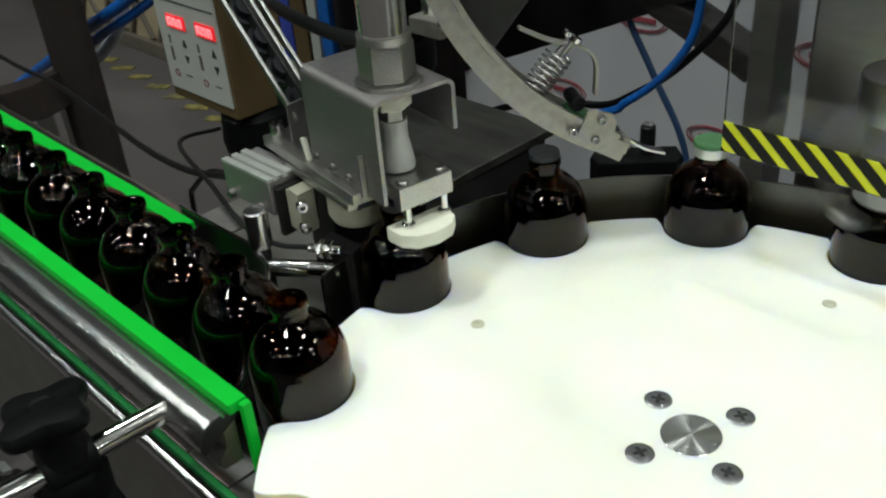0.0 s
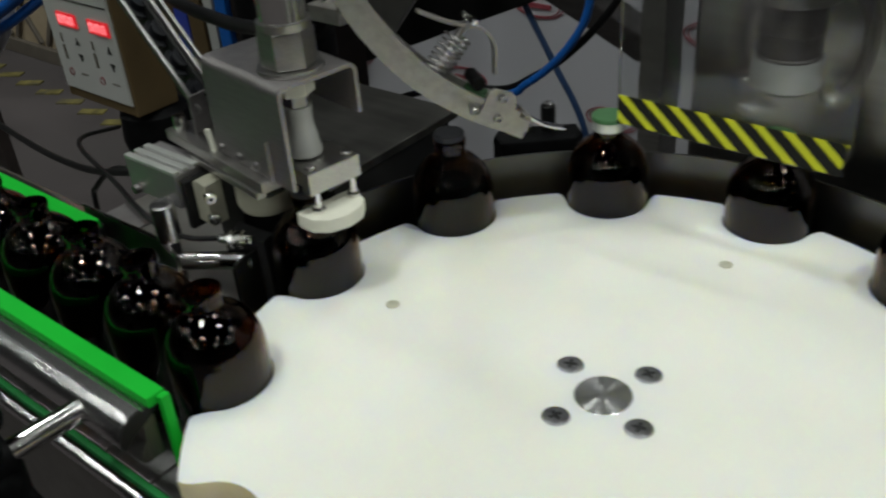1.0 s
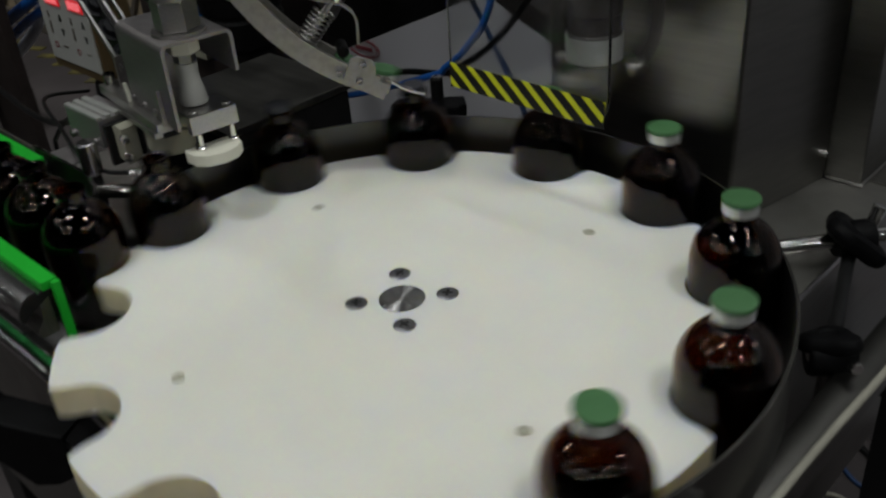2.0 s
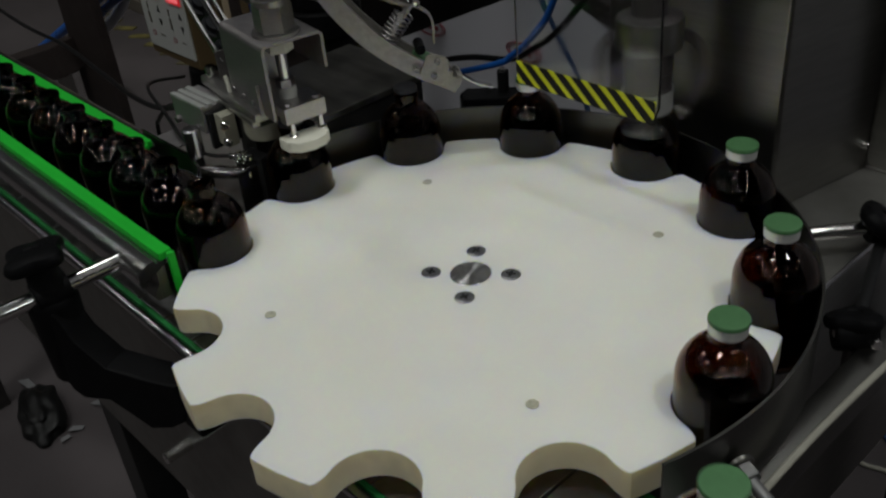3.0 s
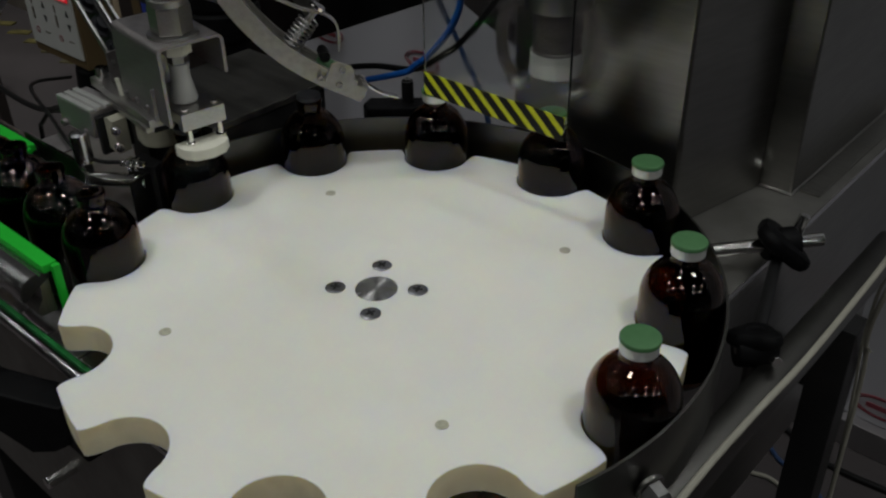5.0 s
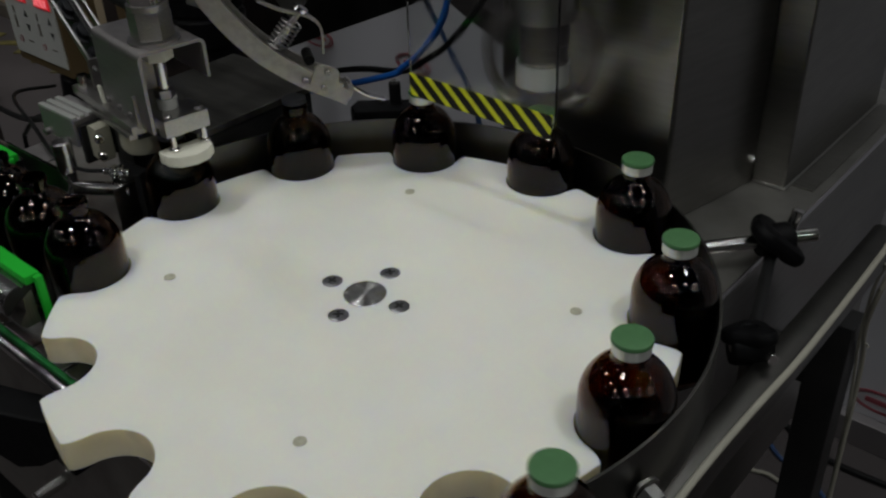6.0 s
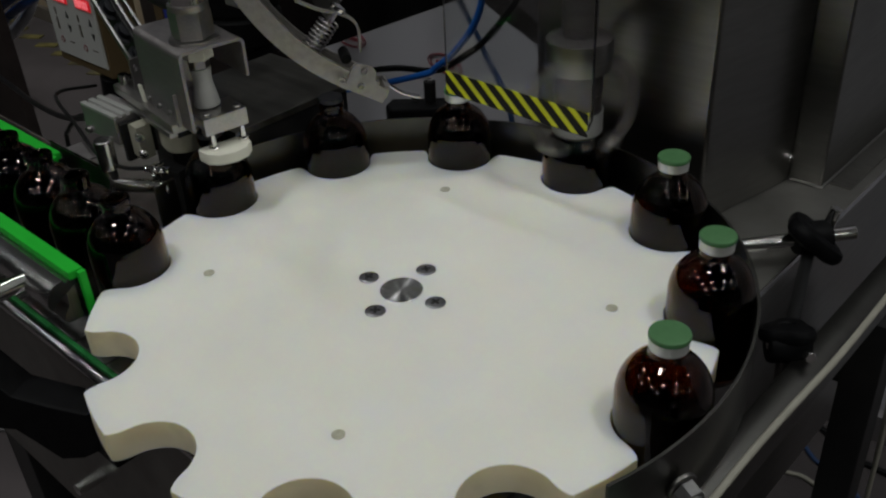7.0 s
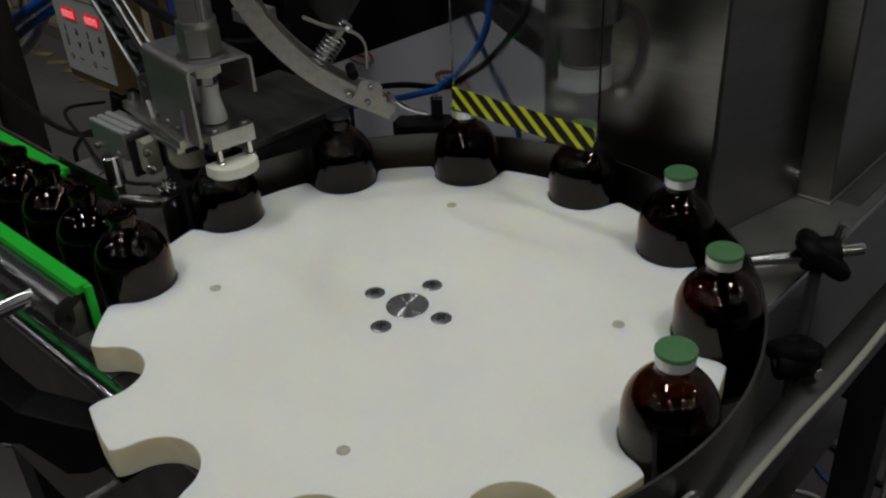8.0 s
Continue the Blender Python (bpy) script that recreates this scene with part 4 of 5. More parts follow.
curve = [(-0.112, 1.20), (-0.098, 1.150), (-0.083, 1.1075), (-0.066, 1.077), (-0.044, 1.0505), (-0.018, 1.0300), (0.003, 1.0180), (0.0135, 1.0115)]
pts = smooth_path([on_chute(s, z) for s, z in curve], 10)
hw = 0.0125
sec = [(-hw, -0.005), (hw, -0.005), (hw, 0.006), (hw - 0.0022, 0.006), (hw - 0.0022, -0.002), (-hw + 0.0022, -0.002), (-hw + 0.0022, 0.006), (-hw, 0.006)]
part("track", sweep(pts, sec), M_CAST, capch)
for sd in (-1, 1):
    sec2 = [(sd * hw - 0.0018, 0.0062), (sd * hw + 0.0018, 0.0062), (sd * hw + 0.0018, 0.0092), (sd * hw - 0.0018, 0.0092)]
    part("track_lip", sweep(pts[:-8], sec2), M_CAST, capch)
# cheek plate with screws at the near side
cheek = [(-0.0145, 1.0275), (-0.010, 1.0225), (0.002, 1.0160), (0.0065, 1.0225), (0.0080, 1.0330), (0.0055, 1.0375), (-0.0045, 1.0415), (-0.0085, 1.0400)]
mx = Matrix(((cdir.x, 0, 0.821, CH.x), (cdir.y, 0, -0.571, CH.y), (0, 1, 0, 0), (0, 0, 0, 1)))
ch_cheek = part("cheek_plate", slab(cheek, 0.0128, 0.0152, 0.0004, mx), M_CAST, capch, "bright cheek plate")
for s, z in ((-0.0170, 1.0310), (-0.0040, 1.0240), (-0.0005, 1.0350)):
    part("cheek_screw", cap_screw(on_chute(s, z, 0.0153), on_chute(s, z, 0.0180), 0.0024), M_SCREW, ch_cheek)
part("black_pivot", rod(on_chute(-0.012, 1.044, -0.006), on_chute(-0.012, 1.044, 0.011), 0.004), M_BLACK, capch)
# spring with its bolt
sa, sb = on_chute(-0.038, 1.049, 0.004), on_chute(-0.016, 1.076, 0.004)
ax = (sb - sa)
msp, lsp = rod_matrix(sa, sb)
coil = [msp @ Vector((0.0072 * math.cos(2 * math.pi * 9 * i / 144), 0.0072 * math.sin(2 * math.pi * 9 * i / 144), lsp * 0.82 * i / 144)) for i in range(145)]
part("spring", sweep(coil, [(0.0007 * math.cos(k * math.pi / 3), 0.0007 * math.sin(k * math.pi / 3)) for k in range(6)], up=ax), M_SCREW, capch, "bright coil spring")
part("spring_bolt", rod(sa - ax * 0.1, sb + ax * 0.08, 0.0026), M_SCREW, capch)
part("bolt_head", disc(0.0058, 0.003, Matrix.Translation(sb + ax * 0.08) @ msp.to_3x3().to_4x4()), M_CHROME, capch)
lever = [on_chute(-0.042, 1.088, 0.004), on_chute(-0.026, 1.0795, 0.004), on_chute(-0.009, 1.0735, 0.004), on_chute(-0.001, 1.064, 0.004), on_chute(-0.001, 1.046, 0.004)]
part("lever", sweep(smooth_path(lever, 8), [(-0.0008, -0.0024), (0.0008, -0.0024), (0.0008, 0.0024), (-0.0008, 0.0024)], up=(0.821, -0.571, 0)), M_CAST, capch)
# leaf finger pressing the caps on
leaf = [on_chute(0.0135, 1.0222, 0.0), on_chute(0.0196, 1.0151, 0.0), on_chute(0.0292, 1.0080, 0.0), on_chute(0.0412, 1.0033, 0.0)]
part("leaf_finger", sweep(smooth_path(leaf, 6), [(-0.0035, -0.0006), (0.0035, -0.0006), (0.0035, 0.0006), (-0.0035, 0.0006)]), M_PROFILE, capch, "thin bright steel leaf finger")
part("finger_block", sweep([on_chute(0.0125, 1.0165), on_chute(0.0165, 1.0150)], [(-0.011, -0.005), (0.011, -0.005), (0.011, 0.004), (-0.011, 0.004)]), M_CAST, capch)
part("hanger", rod(on_chute(-0.075, 1.088, -0.013), on_chute(-0.075, 1.20, -0.03), 0.006), M_DARKSTEEL, capch)
part("hanger_arm", hose([on_chute(-0.075, 1.19, -0.03), (-0.3, 0.16, 1.2), (-0.5, 0.5, 1.2)], 0.01), M_DARKSTEEL, capch)
part("valve_block", box(-0.238, -0.212, 0.066, 0.088, 1.070, 1.080, 0.0015), M_CAST, capch)
part("valve_fitting", hose([(-0.228, 0.074, 1.08), (-0.226, 0.072, 1.10), (-0.232, 0.07, 1.12), (-0.25, 0.068, 1.13)], 0.0045), M_CHROME, capch)
part("valve_arm", rod((-0.215, 0.077, 1.075), on_chute(-0.06, 1.075, -0.011), 0.003), M_DARKSTEEL, capch)

# air hoses
for nm, mt, pp, r, lab in (("air_hose", M_BLUE, [(-0.2008, 0.32, 1.0307), (-0.2057, 0.32, 1.0021), (-0.2193, 0.32, 0.9771), (-0.2423, 0.32, 0.9509), (-0.2663, 0.32, 0.9314), (-0.2863, 0.32, 0.9183), (-0.3974, 0.3200, 0.8747), (-0.4512, 0.3100, 0.8597), (-0.5158, 0.2900, 0.8321)], 0.0034, "bright blue plastic air hose"),
                           ("air_hose", M_BLACKHOSE, [(-0.2169, 0.4, 1.0073), (-0.2251, 0.4, 0.9873), (-0.2466, 0.4, 0.959), (-0.2784, 0.4, 0.9266), (-0.3136, 0.4, 0.9006), (-0.3454, 0.4, 0.8826), (-0.3974, 0.3900, 0.8767), (-0.4512, 0.3800, 0.8617), (-0.5158, 0.3600, 0.8341)], 0.0036, "black plastic air hose"),
                           ("air_hose", M_DKBLUE, [(-0.40, 0.49, 0.99), (-0.387, 0.49, 0.942), (-0.35, 0.49, 0.88), (-0.31, 0.49, 0.81), (-0.29, 0.49, 0.70)], 0.0035, "dark blue air hose hanging from the stand")):
    hs = thing(nm, pp[0], lab, "hose", "air hoses")
    part("tube", hose(pp, r, 12), mt, hs)
for k, (pp, mt, r, lab) in enumerate((([(-2.1, 0.36, 0.45), (-1.93, 0.36, 0.53), (-1.6, 0.36, 0.68), (-1.39, 0.36, 0.78), (-1.22, 0.36, 0.855), (-1.0, 0.4, 0.98)], M_BLUE, 0.010, "bundle of blue hoses crossing the rack"),
                                      ([(-2.1, 0.375, 0.425), (-1.93, 0.375, 0.505), (-1.6, 0.375, 0.655), (-1.39, 0.375, 0.76), (-1.22, 0.375, 0.835), (-1.0, 0.41, 0.955)], M_BLUE, 0.008, "bundle of blue hoses crossing the rack"),
                                      ([(-1.281, 0.4, 0.889), (-1.317, 0.4, 0.829), (-1.354, 0.4, 0.784), (-1.415, 0.4, 0.735), (-1.518, 0.4, 0.677), (-1.64, 0.4, 0.619), (-1.869, 0.4, 0.535)], M_CLEARHOSE, 0.011, "milky white plastic hose hanging by the rack"))):
    hs = thing("air_hose", pp[0], lab, "hose", "rack hoses")
    part("tube", hose(pp, r, 12), mt, hs)

# ---------------------------------------------------------------- acrylic guard with warning tape
guard = thing("acrylic_guard", (0, 0.118, 1.02), "clear acrylic guard with a black and yellow warning strip", "guard")
gx0, gx1, gz0 = -0.0625, 0.0575, 1.0255
gs = part("sheet", slab([(gx0, gz0), (gx1 - 0.008, gz0), (gx1 - 0.003, gz0 + 0.004), (gx1, gz0 + 0.012), (gx1, 1.26), (gx0, 1.26)], 0, 0.003, 0.0003,
                        Matrix.Translation((0, 0.1195, 0)) @ Matrix.Rotation(math.pi / 2, 4, "X")), M_ACRYLIC, guard, "clear acrylic sheet", smooth=False)
gs.visible_shadow = False
part("hanger", box(-0.02, 0.02, 0.1198, 0.2, 1.245, 1.25, 0.0005), M_SHEET, guard)


def clip_poly(poly, axis, v, keep_less):
    out = []
    for a, b in zip(poly, poly[1:] + poly[:1]):
        ia = (a[axis] <= v) == keep_less or a[axis] == v
        ib = (b[axis] <= v) == keep_less or b[axis] == v
        if ia:
            out.append(a)
        if ia != ib:
            t = (v - a[axis]) / (b[axis] - a[axis])
            out.append((a[0] + (b[0] - a[0]) * t, a[1] + (b[1] - a[1]) * t))
    return out


TZ0, TZ1 = 1.0265, 1.0425
mt_ = Matrix.Translation((0, 0.1163, 0)) @ Matrix.Rotation(math.pi / 2, 4, "X")
tape = part("tape_base", slab([(gx0 + 0.0005, TZ0), (gx1 - 0.007, TZ0), (gx1 - 0.0025, TZ0 + 0.004), (gx1 - 0.0008, TZ1), (gx0 + 0.0005, TZ1)], 0, 0.0004, 0, mt_), M_YELLOW, guard, "yellow warning tape")
for k in range(-2, 9):
    x = gx0 + 0.0060 + 0.0147 * k
    quad = [(x, TZ1 + 0.0003), (x + 0.0082, TZ1 + 0.0003), (x + 0.0082 + 0.0185, TZ0 - 0.0002), (x + 0.0185, TZ0 - 0.0002)]
    quad = clip_poly(clip_poly(quad, 0, gx0 + 0.0005, False), 0, gx1 - 0.0012, True)
    if len(quad) >= 3:
        part("tape_stripe", slab(quad, 0.0006, 0.0009, 0, mt_), M_TAPEBLACK, tape, "black diagonal stripe")

# capping head, spinning and moving up and down
head = tagged(part("roller_capper", lathe([(0, 0), (0.012, 0), (0.0165, 0.001), (0.0172, 0.003), (0.0172, 0.020), (0.0165, 0.021), (0.0165, 0.032), (0.0172, 0.033), (0.0172, 0.048), (0.0225, 0.050), (0.0225, 0.072), (0.012, 0.074), (0.012, 0.14), (0, 0.14)], 36), M_DARKSTEEL, None, local=True),
              "spinning steel capping head with three roller arms", "capping head")
part("chuck", lathe([(0.0227, 0.050), (0.0232, 0.051), (0.0232, 0.071), (0.0227, 0.072)], 36), M_TOWER, head, "black steel chuck", local=True)
part("ring", lathe([(0.0175, 0.003), (0.0182, 0.003), (0.0182, 0.019), (0.0175, 0.019)], 36), M_BELL, head, "pale plastic ring", local=True)
for k in range(3):
    R = Matrix.Rotation(2 * math.pi * k / 3, 4, "Z")
    arm = smooth_path([Vector((0.018, 0, 0.055)), Vector((0.030, 0, 0.053)), Vector((0.038, 0, 0.040)), Vector((0.037, 0, 0.016)), Vector((0.029, 0, 0.0))], 6)
    bm_ = sweep([R @ p for p in arm], [(-0.004, -0.002), (0.004, -0.002), (0.004, 0.002), (-0.004, 0.002)], up=R @ Vector((0, 1, 0)))
    r_arm = part("roller_arm", bm_, M_DARKSTEEL, head, local=True)
    part("roller", lathe([(0, 0), (0.007, 0), (0.008, 0.001), (0.008, 0.005), (0.007, 0.006), (0, 0.006)], 20, R @ T(0.026, 0, -0.006)), M_TOWER, r_arm, local=True)

# ---------------------------------------------------------------- control box
CX0, CX1, CY, CZ0, CZ1 = -0.571, -0.478, 0.08, 0.947, 1.085
ctl = thing("feeder_controller", ((CX0 + CX1) / 2, CY + 0.02, CZ0), "tan enamelled controller box with two lit red displays", "controller")
part("case", box(CX0 - 0.004, CX1 + 0.003, CY + 0.002, CY + 0.042, CZ0, CZ1, 0.002), M_TAN, ctl)
part("front_plate", box(CX0, CX1, CY, CY + 0.0019, CZ0 + 0.010, CZ1 - 0.006, 0.0005), M_FACE, ctl, "pale front plate")
part("edge_seal", box(CX0 + 0.002, CX1 - 0.002, CY - 0.0006, CY - 0.0002, 1.0355, 1.0365, 0), M_INK, ctl)
for k in range(2):
    bx = -0.5535 + 0.0444 * k
    window = part("display", box(bx, bx + 0.0275, CY - 0.0015, CY - 0.0002, 1.0135, 1.0247, 0.0004), M_LED, ctl, "lit red display window")
    for d_ in range(3):
        dx = bx + 0.003 + 0.008 * d_
        part("digit", join(box(dx, dx + 0.0012, CY - 0.0022, CY - 0.0016, 1.0155, 1.0227, 0), box(dx + 0.004, dx + 0.0052, CY - 0.0022, CY - 0.0016, 1.0155, 1.0227, 0),
                           box(dx + 0.0013, dx + 0.0039, CY - 0.0022, CY - 0.0016, 1.0215, 1.0227, 0)), M_LEDSEG, window)
    ax_ = bx + 0.0195
    for tri in (((-0.0032, 0.9985), (0.0032, 0.9985), (0.0, 1.0052)), ((-0.0032, 0.9908), (0.0032, 0.9908), (0.0, 0.984))):
        part("arrow_mark", slab([(ax_ + a, b) for a, b in tri], 0.0002, 0.0006, 0, Matrix.Translation((0, CY, 0)) @ Matrix.Rotation(math.pi / 2, 4, "X")), M_INK, ctl)
    part("text_bar", box(bx - 0.0042, bx - 0.0018, CY - 0.0006, CY - 0.0002, 0.9985, 1.0055, 0), M_STRAP, ctl)
    part("text_bar", box(bx - 0.0050, bx - 0.0015, CY - 0.0006, CY - 0.0002, 0.9835, 0.9955, 0), M_STRAP, ctl)
    part("text_bar", box(bx + 0.0125, bx + 0.0215, CY - 0.0006, CY - 0.0002, 0.9725, 0.9737, 0), M_STRAP, ctl)
    ring_m = Matrix.Translation((bx - 0.002, CY - 0.0002, 0.9725)) @ Matrix.Rotation(math.pi / 2, 4, "X")
    part("button_ring", lathe([(0.0026, 0), (0.0033, 0), (0.0033, 0.0005), (0.0026, 0.0005)], 24, ring_m), M_RED, ctl)
shelf = thing("controller_shelf", (-0.498, 0.112, 0.5), "black round-topped bracket carrying the controller box", "bracket")
part("shelf_head", lathe([(0, 0), (0.022, 0), (0.029, 0.006), (0.031, 0.018), (0.029, 0.04), (0.02, 0.0465), (0, 0.0465)], 28, T(-0.498, 0.112, 0.9)), M_BLACK, shelf)
part("shelf_arm", box(-0.512, -0.484, 0.1, 0.125, 0.55, 0.8998, 0.004), M_BLACK, shelf)
part("shelf_post", box(-0.518, -0.478, 0.09, 0.135, FLOOR, 0.5498, 0.004), M_BLACKBOX, shelf)
feeder_case = thing("feeder_cabinet", (-0.57, 0.33, FLOOR), "dark feeder cabinet with tan and blue upright edges", "cabinet")
part("body", box(-0.71, -0.49, 0.256, 0.36, FLOOR, 1.35, 0.003), M_POSTDARK, feeder_case)
for x0_, x1_, mt, lab in ((-0.6664, -0.6475, M_TAN, "tan upright edge"), (-0.6453, -0.6253, M_BLUEPANEL, "dark blue upright edge"), (-0.6232, -0.6, M_TAN, "tan upright edge"),
                          (-0.595, -0.581, M_FACE, "pale upright edge"), (-0.577, -0.5604, M_BLUE, "bright blue upright edge")):
    part("edge_strip", box(x0_, x1_, 0.249, 0.2558, 0.915, 1.35, 0.001), mt, feeder_case, lab)
part("bottom_sill", box(-0.66, -0.57, 0.247, 0.2558, 0.9, 0.913, 0.001), M_CUP, feeder_case)
motor = thing("vibrator_drive", (-0.435, 0.215, FLOOR), "black cylindrical feeder drive on a black post", "feeder drive")
part("housing", lathe([(0, 0), (0.036, 0), (0.04, 0.006), (0.04, 0.03), (0.037, 0.034), (0.04, 0.038), (0.04, 0.25), (0, 0.25)], 32, T(-0.435, 0.215, 0.955)), M_BLACK, motor)
part("post", box(-0.455, -0.415, 0.2, 0.235, FLOOR, 0.9548, 0.004), M_BLACKBOX, motor)
thick = thing("black_cable", (-0.4, 0.06, 1.03), "thick glossy black cable running to the air cylinder", "cable", "cables")
part("wire", hose([(-0.4259, 0.075, 1.073), (-0.39, 0.07, 1.0658), (-0.351, 0.06, 1.0645), (-0.3107, 0.05, 1.0663), (-0.2728, 0.042, 1.0689), (-0.2322, 0.034, 1.076), (-0.2084, 0.03, 1.0817)], 0.0042, 12), M_BLACKHOSE, thick)

# grey cable along the table rail
cab = thing("grey_cable", (0.23, 0.2, 0.92), "pale grey cable tied along the table rail", "cable", "cables")
part("wire", hose([(0.2205, -0.08, 0.912), (0.2211, 0.008, 0.9228), (0.2214, 0.072, 0.9228), (0.2235, 0.1427, 0.9228), (0.2224, 0.2389, 0.9228), (0.2205, 0.30, 0.9232), (0.2175, 0.326, 0.924), (0.2195, 0.343, 0.918), (0.2225, 0.335, 0.90), (0.2185, 0.318, 0.868), (0.2105, 0.34, 0.815), (0.209, 0.371, 0.74), (0.209, 0.385, 0.5), (0.209, 0.385, FLOOR + 0.004)], 0.0022), M_CABLE, cab)

for mt, r, lab, pp in ((M_CABLE, 0.0035, "pale cable curled on the floor", [(-0.12, 0.66), (-0.06, 0.72), (-0.024, 0.745), (0.015, 0.748), (0.05, 0.754), (0.12, 0.72), (0.22, 0.62), (0.3, 0.6)]),
                       (M_BLACKHOSE, 0.005, "black cable on the floor beside the display panel", [(-0.3, 0.86), (-0.15, 0.885), (-0.025, 0.878), (0.014, 0.873), (0.1, 0.84), (0.25, 0.85)]),
                       (M_DKBLUE, 0.0035, "dark blue hose on the floor", [(-0.1, 0.87), (-0.01, 0.835), (0.04, 0.80), (0.1, 0.78), (0.2, 0.70)])):
    fc = thing("floor_cable", (pp[0][0], pp[0][1], FLOOR), lab, "cable", "floor cables")
    part("wire", hose([(x, y, FLOOR + r) for x, y in pp], r), mt, fc)
hang = thing("hanging_wire", (0.21, 0.33, 0.8), "thin pale wire hanging from the table rail", "cable", "cables")
part("wire", hose([(0.2218, 0.30, 0.905), (0.214, 0.318, 0.87), (0.2075, 0.345, 0.80), (0.2065, 0.375, 0.70), (0.206, 0.40, 0.5), (0.2, 0.43, FLOOR + 0.002)], 0.0014), M_CABLE, hang)
part("cable_tie", hose([(0.2016, 0.36, 0.80), (0.211, 0.35, 0.797), (0.216, 0.342, 0.80)], 0.001), M_CABLE, hang)

# ---------------------------------------------------------------- star wheel
N, RT, RN = 12, 0.1935, 0.0253


def star_outline():
    """Twelve pockets cut in a round plate, their mouths eased."""
    out = []
    for k in range(N):
        c = radians(30 * k)
        # pocket arc as seen from its centre
        half = 68
        pocket = [(PITCH_R - RN * math.cos(radians(b)), RN * math.sin(radians(b))) for b in np.linspace(-half, half, 17)]
        left, right = pocket[0], pocket[-1]
        mouth = []
        a_m = 9.1
        tipl = (RT * math.cos(radians(-a_m)), RT * math.sin(radians(-a_m)))
        tipr = (RT * math.cos(radians(a_m)), RT * math.sin(radians(a_m)))
        def ease(p, q, ctrl):
            return [((1 - t) ** 2 * p[0] + 2 * t * (1 - t) * ctrl[0] + t * t * q[0], (1 - t) ** 2 * p[1] + 2 * t * (1 - t) * ctrl[1] + t * t * q[1]) for t in (0.25, 0.5, 0.75)]
        cl = (0.1895, -RN * 1.04)
        cr = (0.1895, RN * 1.04)
        seq = [tipl] + ease(tipl, left, cl) + pocket + ease(right, tipr, cr) + [tipr]
        for b in (11.5, 15.0, 18.5):
            seq.append((RT * math.cos(radians(b)), RT * math.sin(radians(b))))
        for x, y in seq:
            out.append((x * math.cos(c) - y * math.sin(c), x * math.sin(c) + y * math.cos(c)))
    return out


wheel = tagged(part("star_wheel", slab(star_outline(), -0.020, 0.0, 0.0009), M_WHITE, None, local=True), "white plastic star wheel with twelve bottle pockets, translucent glow painted on its edges", "star wheel")
# upright faces take the colour with the translucent glow painted in
wheel.data.materials.append(M_EDGE_GLOW)
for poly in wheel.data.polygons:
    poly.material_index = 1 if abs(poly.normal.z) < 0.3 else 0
part("hub_disc", lathe([(0, 0.0001), (0.0003, 0.0001), (0.0006, 0.0005), (0.0128, 0.0005), (0.0134, 0.0002), (0.0134, -0.002)], 48), M_DISC, wheel, "turned steel hub disc", local=True)
for k in range(4):
    a = radians(157 + 90 * k)
    x, y = 0.0262 * math.cos(a), 0.0262 * math.sin(a)
    sc = part("screw", lathe([(0, 0.0008), (0.0035, 0.0009), (0.0056, 0.0006), (0.0064, 0.0002), (0.0066, -0.001)], 24, T(x, y, 0)), M_BLUED, wheel, "dark countersunk cross-head screw", local=True)
    tw = 0.4 + k * 0.7
    # raised black cross drawn for the shaded slot; the head is not cut
    part("recess", join(box(-0.0031, 0.0031, -0.0009, 0.0009, 0.0009, 0.00105, 0, T(x, y, 0) @ Matrix.Rotation(tw, 4, "Z")), box(-0.0009, 0.0009, -0.0031, 0.0031, 0.00092, 0.00107, 0, T(x, y, 0) @ Matrix.Rotation(tw, 4, "Z"))), M_RECESS_SHADE, sc, local=True)
    a = radians(180 + 90 * k)
    part("dowel_plug", disc(0.0036, 0.0004, T(0.13 * math.cos(a), 0.13 * math.sin(a), 0.0), c=0.0001), M_PLUG, wheel, local=True)
spindle = thing("wheel_spindle", (0, 0, 0.909), "steel spindle carrying the star wheel", "spindle")
part("shaft", rod((0, 0, 0.9087), (0, 0, 0.9296), 0.02), M_STEEL, spindle)
part("flange", rod((0, 0, 0.9087), (0, 0, 0.915), 0.045), M_STEEL, spindle)

# ---------------------------------------------------------------- bottles
NECK = 0.0895
outer = [(0, 0.0015), (0.010, 0.0008), (0.021, 0.0), (0.0232, 0.0010), (0.0244, 0.0035), (0.0247, 0.008), (0.0247, 0.030), (0.0247, 0.0540)]
for i in range(1, 16):
    a = radians(64 * i / 15)
    outer.append((0.0247 * math.cos(a), 0.0540 + 0.0272 * math.sin(a)))
outer += [(0.0100, 0.0791), (0.0094, 0.0800), (0.0090, 0.0812), (0.0089, 0.0825), (0.0089, 0.0846), (0.0089, 0.0888), (0.0086, NECK), (0.0064, NECK)]
lip = [(0.0090, 0.0851), (0.0095, 0.0852), (0.0097, 0.0857), (0.0097, 0.0884), (0.0095, 0.0890), (0.0090, 0.0891), (0.0090, 0.0851)]
inner = [(0.0058, 0.0887), (0.0058, 0.0800), (0.0066, 0.0785)]
for i in range(15, 0, -1):
    a = radians(68 * i / 15)
    inner.append((0.0225 * math.cos(a), 0.0540 + 0.0250 * math.sin(a)))
inner += [(0.0225, 0.0540), (0.0225, 0.0065), (0.0210, 0.0035), (0.010, 0.0030), (0, 0.0032)]


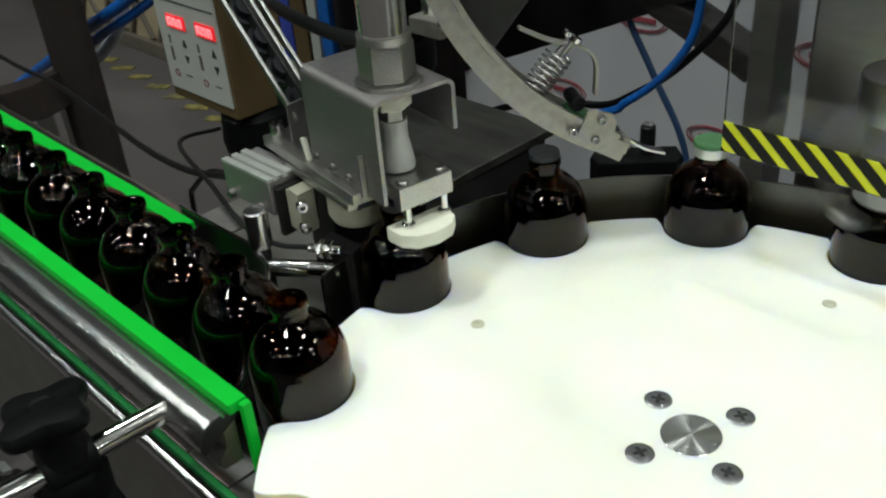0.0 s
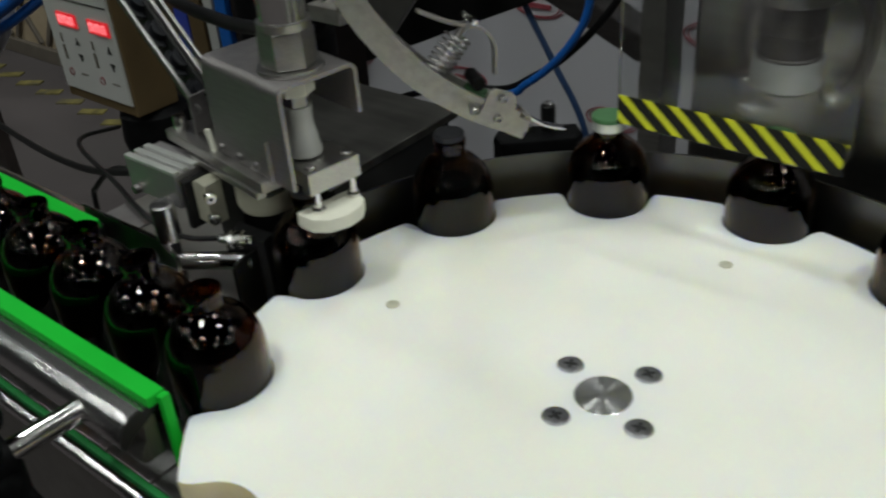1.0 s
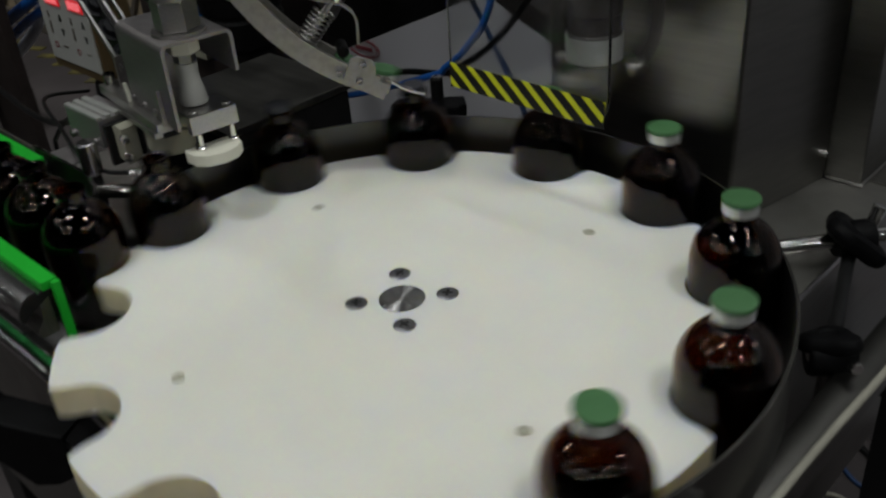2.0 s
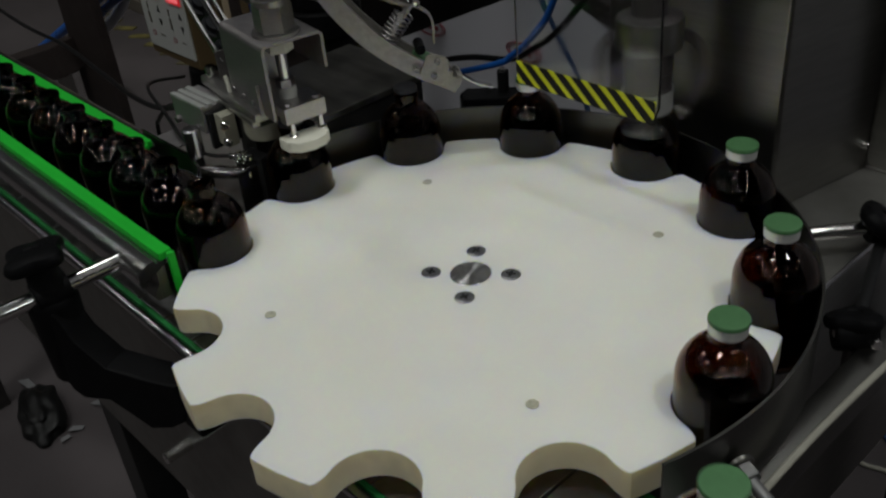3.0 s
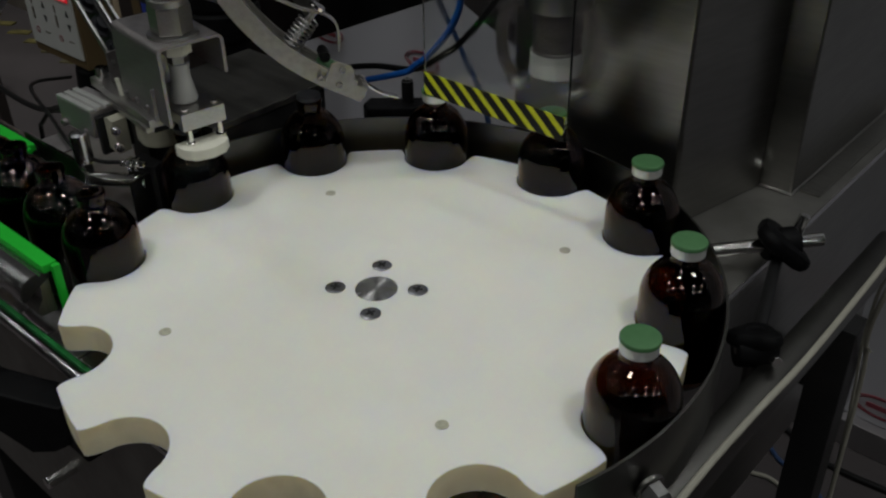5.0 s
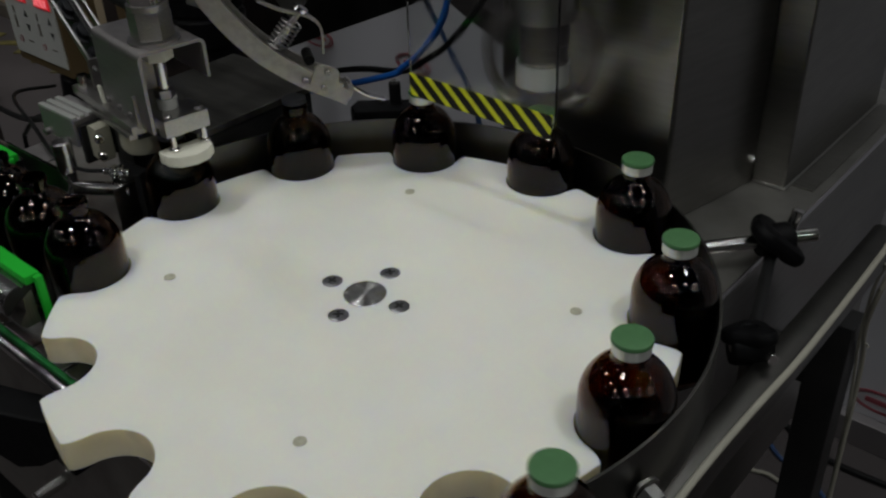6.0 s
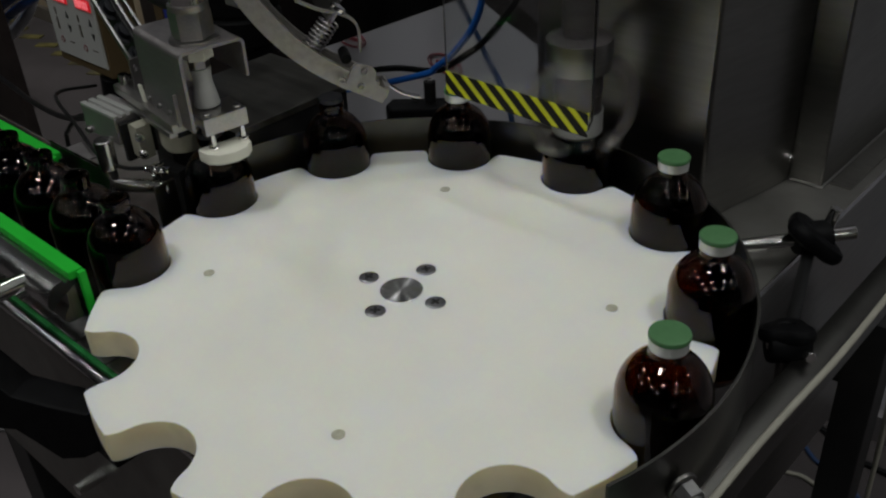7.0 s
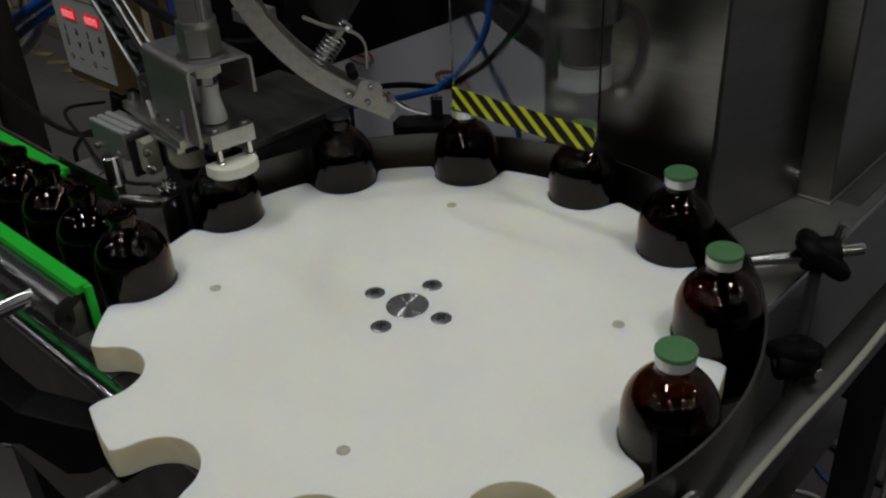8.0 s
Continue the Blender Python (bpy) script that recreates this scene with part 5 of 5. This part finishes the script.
def bottle(state):
    lab = {"open": "empty open amber glass vial", "stopper": "amber glass vial closed with a grey rubber stopper",
           "capped": "amber glass vial with green flip-off cap"}[state]
    b = thing("glass_vial", (0, 0, 0), lab, "vial", "vials in the machine")
    part("glass", lathe(outer + inner, 64), M_AMBER, b, local=True, weighted=False)
    part("neck_lip", lathe(lip, 48), M_AMBER, b, local=True, weighted=False)
    if state == "stopper":
        part("stopper", stopper_mesh(), M_RUBBER, b, local=True)
    if state == "capped":
        cap_parts(b)
    return b


def stopper_mesh():
    return lathe([(0, NECK - 0.006), (0.0052, NECK - 0.006), (0.0054, NECK), (0.0090, NECK + 0.0002), (0.0091, NECK + 0.0030), (0.0085, NECK + 0.0038), (0, NECK + 0.0038)], 32)


def cap_parts(b):
    part("skirt", lathe([(0.0092, NECK - 0.0050), (0.0098, NECK - 0.0047), (0.0099, NECK + 0.0004), (0.0097, NECK + 0.0010), (0.0083, NECK + 0.0010)], 36), M_ALUCAP, b, "pale aluminium skirt", local=True)
    part("button", lathe([(0, NECK + 0.0008), (0.0100, NECK + 0.0010), (0.0104, NECK + 0.0014), (0.0104, NECK + 0.0030), (0.0101, NECK + 0.0036), (0.0093, NECK + 0.0039), (0.0, NECK + 0.0038)], 36), M_GREENCAP, b, "green plastic flip-off button", local=True)


# ---------------------------------------------------------------- movement
INDEX = ((1.72, 2.18), (5.10, 5.56))
CHAIN = 0.10


def turns(t):
    """How many pockets the wheel has moved on."""
    p = 0.0
    for a, b in INDEX:
        u = min(1, max(0, (t - a) / (b - a)))
        p += u * u * (3 - 2 * u)
    return p


def vial_place(k, t):
    s = k - turns(t)
    if s > 0:
        n = math.floor(s)
        return Vector((-0.1602 - GAP * (n + (s - n) ** 0.6), LINE_Y, BASE))
    a = radians(210 + 30 * s)
    if s <= -8:
        end = INDEX[k + 7][1]
        return Vector((0.1602 + CHAIN * max(0, t - end), LINE_Y, BASE))
    return Vector((PITCH_R * math.cos(a), PITCH_R * math.sin(a), BASE))


TIMES = [0.0]
for a_, b_ in INDEX:
    TIMES += [a_ + (b_ - a_) * i / 12 for i in range(13)]
TIMES += [2.3, 2.45, 2.6, 2.8, 3.0, 3.5, 4.0, 4.5, 5.0, 5.7, 5.85, 6.0, 6.3, 6.6, 7.3, 8.0]
TIMES.sort()

VIALS = {}
models = {s: bottle(s) for s in ("open", "stopper", "capped")}
used = set()
for k in range(-7, 13):
    st = "capped" if k <= -3 else "stopper" if k <= -1 else "open"
    if st in used:
        v = copy_thing(models[st], Matrix.Translation(vial_place(k, 0)))
    else:
        v = models[st]
        used.add(st)
    v.rotation_euler = (0, 0, 0)
    v.location = vial_place(k, 0)
    VIALS[k] = v
late_stopper = {}
for k in (0, 1):
    late_stopper[k] = tagged(part("rubber_stopper", stopper_mesh(), M_RUBBER, None, local=True), "grey rubber stopper pressed into a vial", "stopper", "loose stoppers")
late_cap = {}
for k in (-2, -1):
    late_cap[k] = thing("flip_cap", (0, 0, 0), "green flip-off cap waiting in the chute", "cap", "loose caps")
    cap_parts(late_cap[k])


def glide(rows, t):
    for (t0, v0), (t1, v1) in zip(rows, rows[1:]):
        if t0 <= t <= t1:
            u = (t - t0) / (t1 - t0)
            return v0 + (v1 - v0) * u * u * (3 - 2 * u)
    return rows[-1][1]


PUSH = [(0.0, 0.0), (2.25, 0.0), (2.5, 1.0), (3.03, 1.0), (3.2, 0.0), (5.6, 0.0), (5.78, 1.0), (6.25, 1.0), (6.45, 0.0), (8.0, 0.0)]
HEAD = [(0.0, 1.0), (0.3, 0.95), (0.95, 0.0), (2.25, 0.0), (3.25, 1.0), (3.7, 1.0), (4.5, 0.0), (5.75, 0.0), (6.6, 0.92), (6.9, 1.0), (7.1, 1.0), (7.85, 0.0), (8.0, 0.0)]


def motions():
    walk(wheel, [(t, pose(0, 0, TOP, 0, 0, -30 * turns(t))) for t in TIMES])
    for k, v in VIALS.items():
        walk(v, [(t, Matrix.Translation(vial_place(k, t))) for t in TIMES])
    fine = sorted(set(TIMES + [t for t, _ in PUSH] + [2.3, 2.4, 5.65, 5.7]))
    walk(pusher, [(t, pose(-0.1805, -0.0005, 1.0285 - 0.0205 * glide(PUSH, t))) for t in fine])
    for k, drop in ((0, INDEX[0][1]), (1, INDEX[1][1])):
        rows = []
        for t in fine:
            p = vial_place(k, t) if t >= drop else Vector((-PITCH_R, 0, BASE))
            rows.append((t, Matrix.Translation(p + Vector((0, 0, 0.012 * (1 - glide([(0, 0.0), (drop + 0.07, 0.0), (drop + 0.2, 1.0), (8.01, 1.0)], t)))))))
        walk(late_stopper[k], rows)
    tilt = Matrix.Rotation(radians(30), 4, Vector((-cdir.y, cdir.x, 0)))
    rest = Matrix.Translation(on_chute(-0.012, 1.0270)) @ tilt @ Matrix.Translation((0, 0, -NECK + 0.0058))
    for k, n in ((-2, 0), (-1, 1)):
        a, b = INDEX[n]
        rows = []
        for t in TIMES:
            u = min(1, max(0, (t - a - 0.35 * (b - a)) / (0.45 * (b - a))))
            rows.append((t, rest.lerp(Matrix.Translation(vial_place(k, t)), u)))
        walk(late_cap[k], rows)
    spin = [i / 30 for i in range(241)]
    walk(head, [(t, pose(0, PITCH_R, 1.034 - 0.047 * glide(HEAD, t), 0, 0, 2300 * t)) for t in spin])


motions()
